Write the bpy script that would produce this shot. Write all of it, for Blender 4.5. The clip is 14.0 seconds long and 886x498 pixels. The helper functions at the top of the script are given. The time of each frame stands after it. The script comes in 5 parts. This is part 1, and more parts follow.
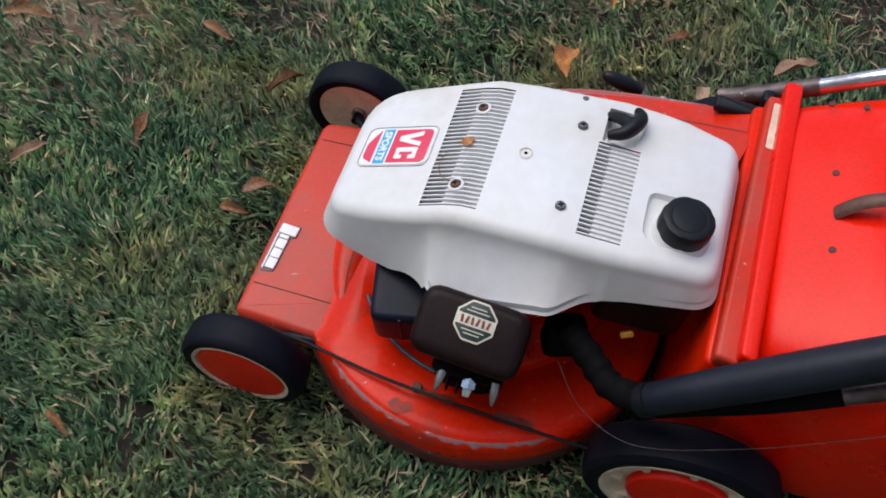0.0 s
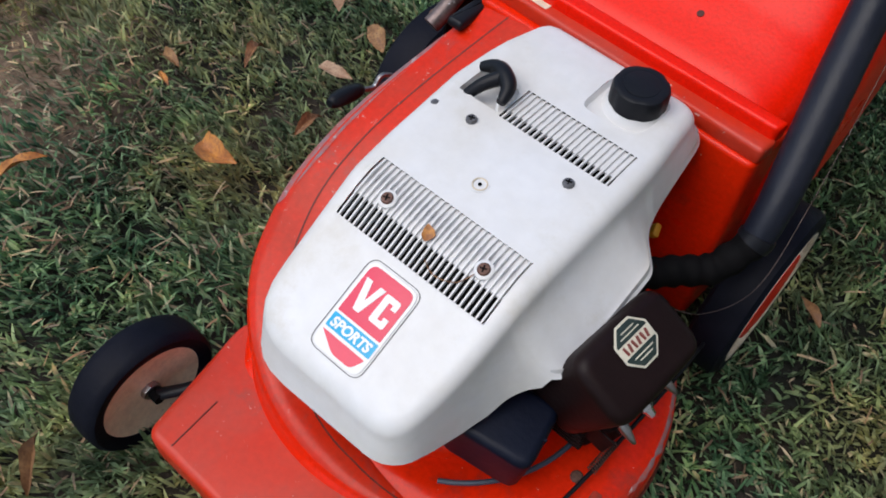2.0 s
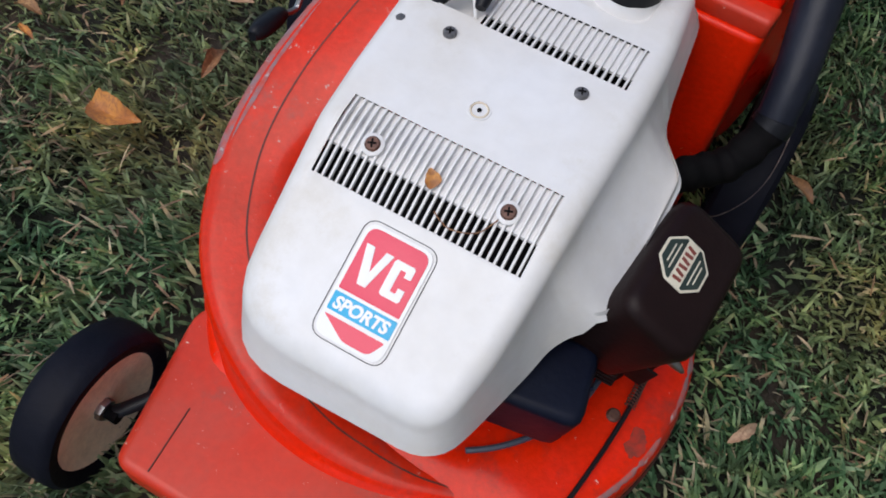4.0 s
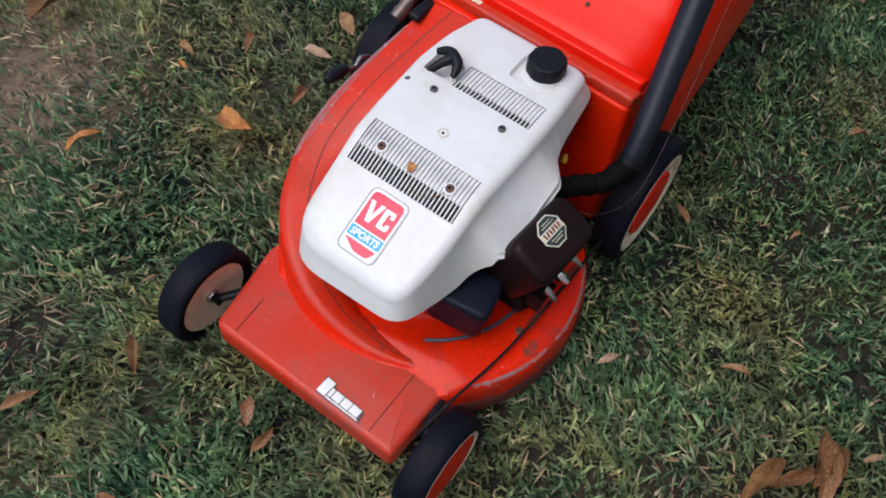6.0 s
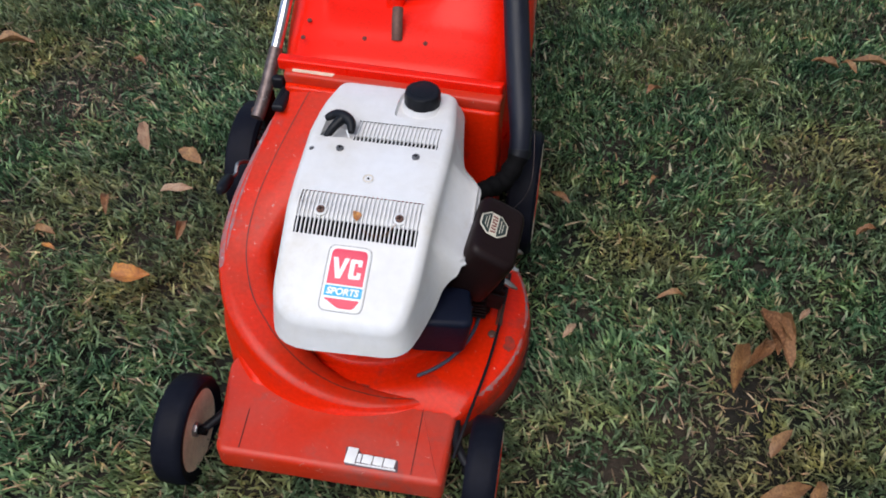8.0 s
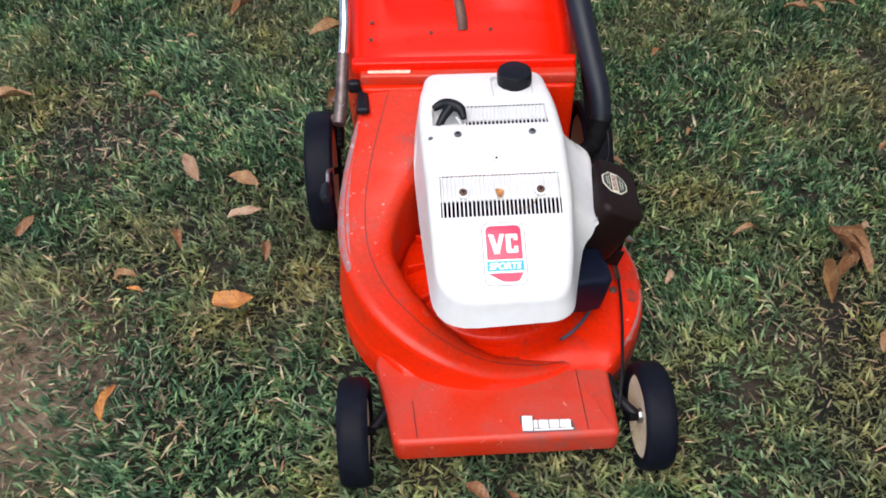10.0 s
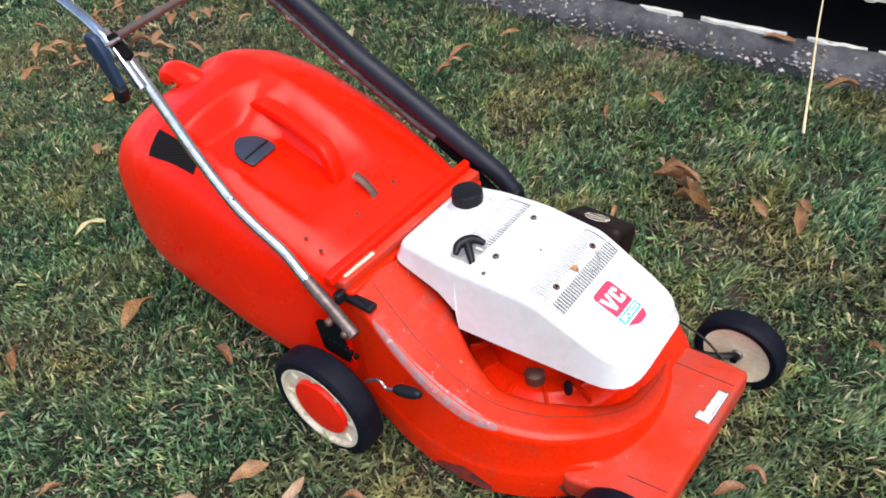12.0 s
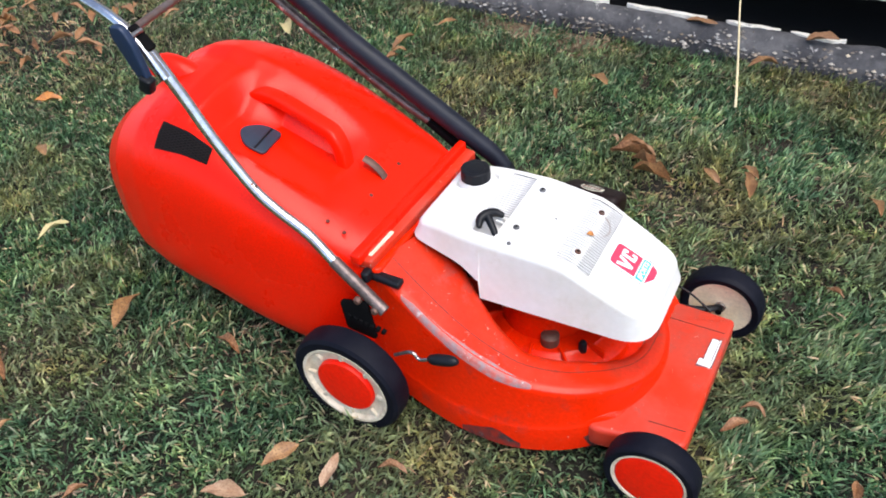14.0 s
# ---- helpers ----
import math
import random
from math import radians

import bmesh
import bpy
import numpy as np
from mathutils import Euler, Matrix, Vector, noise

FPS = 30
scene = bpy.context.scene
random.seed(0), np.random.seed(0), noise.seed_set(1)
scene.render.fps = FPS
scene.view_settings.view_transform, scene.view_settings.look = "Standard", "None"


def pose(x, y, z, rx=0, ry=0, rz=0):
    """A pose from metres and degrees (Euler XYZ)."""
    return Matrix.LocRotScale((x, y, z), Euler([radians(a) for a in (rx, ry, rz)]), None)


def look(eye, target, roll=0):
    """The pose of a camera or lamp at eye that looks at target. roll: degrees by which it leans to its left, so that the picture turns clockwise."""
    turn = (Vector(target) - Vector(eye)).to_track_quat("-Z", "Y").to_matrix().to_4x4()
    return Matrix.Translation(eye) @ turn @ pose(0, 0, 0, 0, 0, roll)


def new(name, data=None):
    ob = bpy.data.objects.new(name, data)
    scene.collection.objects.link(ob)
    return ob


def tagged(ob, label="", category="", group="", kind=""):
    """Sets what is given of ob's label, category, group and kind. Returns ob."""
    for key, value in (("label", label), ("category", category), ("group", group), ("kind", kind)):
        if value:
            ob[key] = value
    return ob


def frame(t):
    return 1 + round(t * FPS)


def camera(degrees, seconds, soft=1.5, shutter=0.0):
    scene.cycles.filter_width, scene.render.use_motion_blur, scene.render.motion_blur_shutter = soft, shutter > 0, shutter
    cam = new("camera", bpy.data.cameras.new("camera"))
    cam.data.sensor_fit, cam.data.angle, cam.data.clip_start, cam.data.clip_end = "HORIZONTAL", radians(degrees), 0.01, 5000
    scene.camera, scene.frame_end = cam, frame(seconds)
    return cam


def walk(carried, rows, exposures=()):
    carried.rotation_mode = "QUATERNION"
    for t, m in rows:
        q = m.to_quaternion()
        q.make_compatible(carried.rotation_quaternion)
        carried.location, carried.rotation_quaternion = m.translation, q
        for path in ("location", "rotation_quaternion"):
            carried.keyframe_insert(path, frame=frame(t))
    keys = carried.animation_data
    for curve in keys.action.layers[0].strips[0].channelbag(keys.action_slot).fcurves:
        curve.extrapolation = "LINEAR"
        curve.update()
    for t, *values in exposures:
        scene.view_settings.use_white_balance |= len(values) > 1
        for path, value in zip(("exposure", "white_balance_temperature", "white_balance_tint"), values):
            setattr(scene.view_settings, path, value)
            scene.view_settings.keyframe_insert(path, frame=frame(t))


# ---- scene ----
cam = camera(53.6, 14.0, soft=1.8)

PATH = [
    (0, (0.609, 0.103, 1.116), (-0.412, -0.096, -0.593), 6.8),
    (0.5, (0.655, -0.131, 1.109), (-0.447, 0.089, -0.545), 10.5),
    (1, (0.587, -0.227, 1.068), (-0.479, 0.162, -0.579), 8.0),
    (1.5, (0.428, -0.301, 0.987), (-0.465, 0.234, -0.72), 2.9),
    (2, (0.293, -0.363, 0.949), (-0.441, 0.555, -0.67), 3.7),
    (2.5, (0.168, -0.357, 0.853), (-0.381, 0.64, -0.791), 2.1),
    (3, (0.124, -0.331, 0.794), (-0.302, 0.643, -0.9), 5.9),
    (3.5, (0.137, -0.326, 0.801), (-0.27, 0.609, -0.92), 6.6),
    (3.7, (0.138, -0.326, 0.812), (-0.256, 0.605, -0.914), 7.1),
    (5.8, (0.399, -0.604, 1.252), (-0.189, 0.374, -0.39), 7.0),
    (6, (0.423, -0.601, 1.251), (-0.159, 0.332, -0.42), 5.6),
    (6.5, (0.428, -0.59, 1.248), (-0.157, 0.359, -0.412), 5.4),
    (7, (0.433, -0.605, 1.23), (-0.152, 0.424, -0.382), 5.8),
    (7.5, (0.322, -0.728, 1.205), (-0.117, 0.446, -0.354), 0.8),
    (8, (0.255, -0.859, 1.21), (0.033, 0.483, -0.256), 0.4),
    (8.5, (0.314, -0.996, 1.207), (0.01, 0.435, -0.157), -1.0),
    (8.7, (0.32, -1.036, 1.192), (-0.042, 0.34, -0.213), -2.4),
    (10.8, (-0.65, -0.71, 1.219), (0.081, 0.486, -0.209), -0.2),
    (10.9, (-0.712, -0.678, 1.223), (0.113, 0.494, -0.173), -0.9),
    (11, (-0.767, -0.69, 1.24), (0.098, 0.467, -0.144), -1.5),
    (11.5, (-0.94, -0.645, 1.308), (0.162, 0.358, -0.026), -3.3),
    (12, (-0.932, -0.574, 1.309), (0.184, 0.467, 0.016), -9.0),
    (12.5, (-1.051, -0.423, 1.309), (0.196, 0.4, -0.02), -8.4),
    (13, (-1.126, -0.379, 1.338), (0.151, 0.261, -0.063), -6.7),
    (13.5, (-1.132, -0.401, 1.357), (0.13, 0.348, -0.002), -6.6),
    (14, (-1.15, -0.39, 1.358), (0.125, 0.391, 0.03), -4.8),
]
walk(cam, [(t, look(eye, target, roll)) for t, eye, target, roll in PATH],
     [(0, 0.30, 6450, 10), (1.0, 0.50, 6450, 9), (2.0, 0.28, 6450, 9), (3.5, 0.18, 6450, 10), (6.0, 0.34, 6400, 10), (8.7, 0.44, 6450, 10), (10.8, 1.06, 6600, 9), (14, 1.16, 6600, 9)])

# ---- light ----
world = bpy.data.worlds.new("overcast_sky")
scene.world = world
world.use_nodes = True
wn = world.node_tree.nodes
sky = wn.new("ShaderNodeTexSky")
sky.sky_type = "NISHITA"
sky.sun_disc = False
sky.sun_elevation = radians(62)
sky.sun_rotation = radians(203)
sky.air_density, sky.dust_density, sky.ozone_density = 1.0, 1.5, 1.2
wn["Background"].inputs["Strength"].default_value = 0.13
world.node_tree.links.new(sky.outputs["Color"], wn["Background"].inputs["Color"])

sun = new("sun", bpy.data.lights.new("sun", "SUN"))
sun.data.energy, sun.data.angle, sun.data.color = 1.9, radians(55), (1.0, 0.955, 0.90)
sun.matrix_world = look((-0.6, -1.4, 3.0), (0, 0, 0))


# ---- materials ----
def nodes_of(name):
    m = bpy.data.materials.new(name)
    m.use_nodes = True
    return m, m.node_tree.nodes, m.node_tree.links, m.node_tree.nodes["Principled BSDF"]


def ramp(nd, stops):
    r = nd.new("ShaderNodeValToRGB")
    els = r.color_ramp.elements
    while len(els) < len(stops):
        els.new(0.5)
    for e, (p, c) in zip(els, stops):
        e.position, e.color = p, (*c, 1)
    return r


def noise_tex(nd, lk, scale, detail=5, rough=0.6, coord="Object"):
    tc = nd.new("ShaderNodeTexCoord")
    n = nd.new("ShaderNodeTexNoise")
    n.inputs["Scale"].default_value, n.inputs["Detail"].default_value, n.inputs["Roughness"].default_value = scale, detail, rough
    lk.new(tc.outputs[coord], n.inputs["Vector"])
    return n


def mixed(nd, lk, fac, a, b):
    m = nd.new("ShaderNodeMix")
    m.data_type = "RGBA"
    if isinstance(fac, float):
        m.inputs[0].default_value = fac
    else:
        lk.new(fac, m.inputs[0])
    for i, c in ((6, a), (7, b)):
        if isinstance(c, tuple):
            m.inputs[i].default_value = (*c, 1)
        else:
            lk.new(c, m.inputs[i])
    return m.outputs[2]


def surface(name, base, worn, rough=0.5, metal=0.0, big=9.0, small=140.0, wear=0.35, bump=0.06, spots=None, spot_cut=0.68, coat=0.0, spec=0.5, spot_scale=45.0, grain=0.1, grime=None, grime_cut=0.56, grime_scale=7.0):
    """Two scales of colour variation, grain relief, and optional small spots of dirt or chips."""
    m, nd, lk, b = nodes_of(name)
    n1, n2 = noise_tex(nd, lk, big), noise_tex(nd, lk, small, 3)
    r1 = ramp(nd, [(0.38, (0, 0, 0)), (0.72, (wear,) * 3)])
    lk.new(n1.outputs["Fac"], r1.inputs["Fac"])
    col = mixed(nd, lk, r1.outputs["Color"], base, worn)
    r2 = ramp(nd, [(0.3, (1 - grain * 1.4,) * 3), (0.7, (1 + grain * 0.6,) * 3)])
    lk.new(n2.outputs["Fac"], r2.inputs["Fac"])
    mul = nd.new("ShaderNodeMix")
    mul.data_type, mul.blend_type = "RGBA", "MULTIPLY"
    mul.inputs[0].default_value = 1.0
    lk.new(col, mul.inputs[6])
    lk.new(r2.outputs["Color"], mul.inputs[7])
    col = mul.outputs[2]
    if grime:
        n4 = noise_tex(nd, lk, grime_scale, 8, 0.74)
        r4 = ramp(nd, [(grime_cut, (0, 0, 0)), (grime_cut + 0.12, (0.72,) * 3)])
        lk.new(n4.outputs["Fac"], r4.inputs["Fac"])
        col = mixed(nd, lk, r4.outputs["Color"], col, grime)
    if spots:
        n3 = noise_tex(nd, lk, spot_scale, 6, 0.7)
        r3 = ramp(nd, [(spot_cut, (0, 0, 0)), (spot_cut + 0.03, (1, 1, 1))])
        lk.new(n3.outputs["Fac"], r3.inputs["Fac"])
        col = mixed(nd, lk, r3.outputs["Color"], col, spots)
    lk.new(col, b.inputs["Base Color"])
    rr = nd.new("ShaderNodeMapRange")
    rr.inputs[3].default_value, rr.inputs[4].default_value = max(rough - 0.1, 0.03), min(rough + 0.14, 1)
    lk.new(n1.outputs["Fac"], rr.inputs[0])
    lk.new(rr.outputs[0], b.inputs["Roughness"])
    b.inputs["Metallic"].default_value = metal
    b.inputs["Specular IOR Level"].default_value = spec
    b.inputs["Coat Weight"].default_value = coat
    b.inputs["Coat Roughness"].default_value = 0.12
    bp = nd.new("ShaderNodeBump")
    bp.inputs["Strength"].default_value, bp.inputs["Distance"].default_value = bump * 4, 0.0015
    lk.new(n2.outputs["Fac"], bp.inputs["Height"])
    lk.new(bp.outputs[0], b.inputs["Normal"])
    return m


M = {}
M["deck"] = surface("red_deck_paint", (0.74, 0.018, 0.001), (0.56, 0.020, 0.003), 0.28, spec=0.14, coat=0.12, wear=0.6, spots=(0.56, 0.36, 0.30), spot_cut=0.668, bump=0.05, spot_scale=85, grime=(0.22, 0.035, 0.025), grime_cut=0.57)
M["rim"] = surface("scuffed_red_paint", (0.62, 0.019, 0.002), (0.42, 0.034, 0.014), 0.34, spec=0.22, coat=0.1, wear=0.75, big=16, spots=(0.42, 0.27, 0.24), spot_cut=0.652, spot_scale=70, grime=(0.26, 0.06, 0.05), grime_cut=0.55, grime_scale=10.0)
M["seam"] = surface("dark_seam_and_dimple", (0.06, 0.012, 0.008), (0.16, 0.02, 0.01), 0.6, wear=0.9, big=40)
M["scuff"] = surface("grey_scuffed_edge", (0.24, 0.16, 0.17), (0.50, 0.06, 0.035), 0.5, spec=0.3, wear=1.0, big=60, spots=(0.36, 0.29, 0.29), spot_cut=0.60)
# pinkish worn tone is part fading, part sky sheen put into the colour
M["panel"] = surface("faded_sheened_red_paint", (0.55, 0.026, 0.006), (0.41, 0.070, 0.050), 0.38, spec=0.34, grain=0.06, bump=0.02, wear=0.75, grime=(0.26, 0.07, 0.055), grime_cut=0.55, grime_scale=11.0, spots=(0.66, 0.46, 0.40), spot_cut=0.655, spot_scale=95)
M["catcher"] = surface("red_moulded_plastic", (0.84, 0.010, 0.0006), (0.74, 0.014, 0.002), 0.27, spec=0.24, wear=0.5, big=6, small=260, bump=0.04, spots=(0.35, 0.06, 0.04), spot_cut=0.77)
M["hubcap"] = surface("red_hubcap_plastic", (0.86, 0.012, 0.002), (0.74, 0.022, 0.006), 0.34, spec=0.24, wear=0.4)
M["cowl"] = surface("white_cowl_plastic", (0.71, 0.71, 0.725), (0.62, 0.585, 0.53), 0.42, grain=0.03, wear=0.8, big=6, small=60, bump=0.008, spots=(0.30, 0.24, 0.21), spot_cut=0.725, spot_scale=70, grime=(0.58, 0.55, 0.50), grime_cut=0.55)
M["rimwhite"] = surface("ivory_wheel_plastic", (0.74, 0.65, 0.51), (0.42, 0.31, 0.2), 0.5, wear=0.7, big=30, spots=(0.2, 0.15, 0.1), spot_cut=0.68)
M["rimtan"] = surface("dusty_wheel_inside", (0.87, 0.72, 0.52), (0.72, 0.54, 0.36), 0.45, wear=0.8, big=26, spots=(0.2, 0.14, 0.1), spot_cut=0.66)
M["tyre"] = surface("black_tyre_rubber", (0.0035, 0.004, 0.009), (0.010, 0.011, 0.018), 0.55, spec=0.11, wear=0.6, big=20, bump=0.1)
M["black"] = surface("black_plastic", (0.005, 0.0055, 0.008), (0.010, 0.011, 0.016), 0.42, wear=0.5, spec=0.24)
M["foam"] = surface("black_hose_rubber", (0.006, 0.008, 0.016), (0.015, 0.017, 0.030), 0.45, spec=0.3, wear=0.6, big=16, bump=0.08)
M["muffler"] = surface("brown_black_moulding", (0.009, 0.0038, 0.004), (0.015, 0.007, 0.007), 0.42, spec=0.15, wear=0.6)
M["chrome"] = surface("chromed_steel", (0.72, 0.73, 0.76), (0.4, 0.3, 0.26), 0.2, 1.0, wear=0.8, big=28, spots=(0.16, 0.08, 0.05), spot_cut=0.65, bump=0.02)
M["steel"] = surface("dull_steel", (0.45, 0.45, 0.46), (0.22, 0.16, 0.12), 0.35, 1.0, wear=0.7, big=60)
M["rust"] = surface("rusty_screw", (0.10, 0.05, 0.04), (0.2, 0.1, 0.07), 0.55, 0.4, wear=0.8, big=300)
M["screwgrey"] = surface("grey_screw", (0.16, 0.16, 0.17), (0.08, 0.07, 0.07), 0.45, 0.5, wear=0.8, big=300)
# near-black for dark metal, and for shade in slots and under the shed
M["dark"] = surface("near_black", (0.003, 0.003, 0.0035), (0.008, 0.007, 0.008), 0.75, spec=0.08, wear=0.6, big=40)
M["white"] = surface("white_sticker", (0.8, 0.8, 0.8), (0.72, 0.70, 0.68), 0.4, wear=0.3, big=50, grain=0.015)
M["pink"] = surface("red_sticker", (0.70, 0.032, 0.085), (0.72, 0.06, 0.11), 0.36, wear=0.3, big=50, grain=0.015)
M["cyan"] = surface("blue_sticker", (0.004, 0.36, 0.64), (0.02, 0.42, 0.66), 0.36, wear=0.3, big=50, grain=0.015)
M["cream"] = surface("cream_badge", (0.66, 0.62, 0.50), (0.5, 0.45, 0.36), 0.35, wear=0.5, big=60, grain=0.02)
M["inkgreen"] = surface("dark_green_ink", (0.016, 0.030, 0.026), (0.04, 0.06, 0.055), 0.4, wear=0.5, big=80)
M["inkgrey"] = surface("dark_outline_and_shadow", (0.10, 0.06, 0.07), (0.24, 0.12, 0.12), 0.45, wear=0.4, big=80)
M["markred"] = surface("brown_red_ink", (0.22, 0.05, 0.04), (0.1, 0.03, 0.03), 0.45, wear=0.5, big=80)
M["airbox"] = surface("blue_black_plastic", (0.003, 0.005, 0.015), (0.008, 0.011, 0.024), 0.45, wear=0.5, spec=0.2)
M["stain"] = surface("oil_stained_paint", (0.22, 0.035, 0.022), (0.46, 0.022, 0.008), 0.45, spec=0.3, wear=0.9, big=70)
M["grimy"] = surface("black_grime", (0.035, 0.028, 0.03), (0.40, 0.02, 0.006), 0.6, spec=0.25, wear=1.0, big=30, spots=(0.14, 0.12, 0.13), spot_cut=0.64)
M["rusted"] = surface("rusty_grey_steel", (0.16, 0.13, 0.13), (0.15, 0.075, 0.05), 0.5, 0.6, wear=0.9, big=40, spots=(0.3, 0.28, 0.28), spot_cut=0.66)
M["pitted"] = surface("pitted_chrome", (0.10, 0.075, 0.07), (0.26, 0.20, 0.19), 0.42, 0.7, wear=0.9, big=50, spots=(0.6, 0.58, 0.58), spot_cut=0.64, spot_scale=60)
M["navy"] = surface("navy_plastic", (0.008, 0.020, 0.055), (0.018, 0.032, 0.07), 0.42, wear=0.5)
# wear and the shadow at the deck's foot in one dark colour
M["skirt"] = surface("worn_shaded_lower_edge", (0.055, 0.022, 0.022), (0.20, 0.02, 0.012), 0.55, wear=0.9, big=24, spots=(0.16, 0.13, 0.13), spot_cut=0.62)
M["flapgrey"] = surface("dark_flap_plastic", (0.022, 0.030, 0.050), (0.038, 0.048, 0.068), 0.4, wear=0.5)
M["bluegrey"] = surface("blue_grey_plastic", (0.04, 0.055, 0.085), (0.07, 0.085, 0.11), 0.4, wear=0.5)
M["concrete"] = surface("weathered_concrete", (0.045, 0.044, 0.050), (0.15, 0.145, 0.15), 0.85, wear=0.9, big=14, small=90, bump=0.5, spots=(0.42, 0.40, 0.39), spot_cut=0.63, spot_scale=26)
M["chip"] = surface("pale_chipped_edge", (0.82, 0.78, 0.7), (0.5, 0.45, 0.4), 0.8, wear=0.7, big=20, bump=0.3)
# crawl space near-black: its shade is put into the colour
M["void"] = surface("crawl_space_shade", (0.012, 0.011, 0.011), (0.02, 0.017, 0.015), 0.9, wear=0.5)
M["clad"] = surface("beige_wall_cladding", (0.62, 0.58, 0.52), (0.5, 0.46, 0.4), 0.6, wear=0.6, big=6)
M["tap"] = surface("orange_plastic", (0.65, 0.30, 0.02), (0.5, 0.2, 0.02), 0.4)
M["straw"] = surface("dry_straw", (0.78, 0.66, 0.42), (0.55, 0.42, 0.22), 0.7, wear=0.7, big=60)


def mesh_material():
    """Fine woven wire; the shade of the hollow behind it is painted near-black."""
    m, nd, lk, b = nodes_of("dark_vent_mesh")
    tc = nd.new("ShaderNodeTexCoord")
    waves = []
    for ang in (32, -48):
        mp = nd.new("ShaderNodeMapping")
        mp.inputs["Rotation"].default_value = (radians(ang), 0.3, radians(ang))
        w = nd.new("ShaderNodeTexWave")
        w.inputs["Scale"].default_value = 62.0
        w.inputs["Distortion"].default_value = 0.6
        lk.new(tc.outputs["Object"], mp.inputs["Vector"])
        lk.new(mp.outputs[0], w.inputs["Vector"])
        waves.append(w)
    mx = nd.new("ShaderNodeMath")
    mx.operation = "MAXIMUM"
    lk.new(waves[0].outputs["Fac"], mx.inputs[0])
    lk.new(waves[1].outputs["Fac"], mx.inputs[1])
    r = ramp(nd, [(0.80, (0.004, 0.003, 0.003)), (0.97, (0.020, 0.015, 0.015))])
    lk.new(mx.outputs[0], r.inputs["Fac"])
    lk.new(r.outputs["Color"], b.inputs["Base Color"])
    b.inputs["Roughness"].default_value = 0.7
    b.inputs["Specular IOR Level"].default_value = 0.12
    bp = nd.new("ShaderNodeBump")
    bp.inputs["Strength"].default_value, bp.inputs["Distance"].default_value = 0.8, 0.002
    lk.new(mx.outputs[0], bp.inputs["Height"])
    lk.new(bp.outputs[0], b.inputs["Normal"])
    return m


M["mesh"] = mesh_material()


def soil_material():
    m, nd, lk, b = nodes_of("thatch_and_soil")
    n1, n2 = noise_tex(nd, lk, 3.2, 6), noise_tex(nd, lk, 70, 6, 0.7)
    # near-black stop puts the shade between the blades into the soil
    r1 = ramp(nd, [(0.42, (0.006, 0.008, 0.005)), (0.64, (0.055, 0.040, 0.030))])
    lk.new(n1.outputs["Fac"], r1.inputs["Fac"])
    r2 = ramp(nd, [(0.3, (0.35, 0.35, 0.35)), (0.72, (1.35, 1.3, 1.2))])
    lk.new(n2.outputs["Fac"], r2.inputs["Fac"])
    mul = nd.new("ShaderNodeMix")
    mul.data_type, mul.blend_type = "RGBA", "MULTIPLY"
    mul.inputs[0].default_value = 1.0
    col = r1.outputs["Color"]
    tc = nd.new("ShaderNodeTexCoord")
    for x, y, r in ((-0.92, -0.06, 0.32), (-0.34, -0.80, 0.26), (-0.70, -0.52, 0.22), (1.28, 0.52, 0.18), (1.28, 0.74, 0.18)):
        d = nd.new("ShaderNodeVectorMath")
        d.operation = "DISTANCE"
        d.inputs[1].default_value = (x, y, -0.046)
        lk.new(tc.outputs["Object"], d.inputs[0])
        wob = nd.new("ShaderNodeMath")
        wob.operation = "MULTIPLY_ADD"
        wob.inputs[1].default_value = 0.3
        lk.new(n1.outputs["Fac"], wob.inputs[0])
        lk.new(d.outputs["Value"], wob.inputs[2])
        mr = nd.new("ShaderNodeMapRange")
        mr.inputs[1].default_value, mr.inputs[2].default_value = r * 0.5 + 0.15, r + 0.15
        mr.inputs[3].default_value, mr.inputs[4].default_value = 0.9, 0.0
        lk.new(wob.outputs[0], mr.inputs[0])
        col = mixed(nd, lk, mr.outputs[0], col, (0.24, 0.17, 0.12))
    lk.new(col, mul.inputs[6])
    lk.new(r2.outputs["Color"], mul.inputs[7])
    lk.new(mul.outputs[2], b.inputs["Base Color"])
    b.inputs["Roughness"].default_value = 0.95
    bp = nd.new("ShaderNodeBump")
    bp.inputs["Strength"].default_value, bp.inputs["Distance"].default_value = 0.9, 0.008
    lk.new(n2.outputs["Fac"], bp.inputs["Height"])
    lk.new(bp.outputs[0], b.inputs["Normal"])
    return m


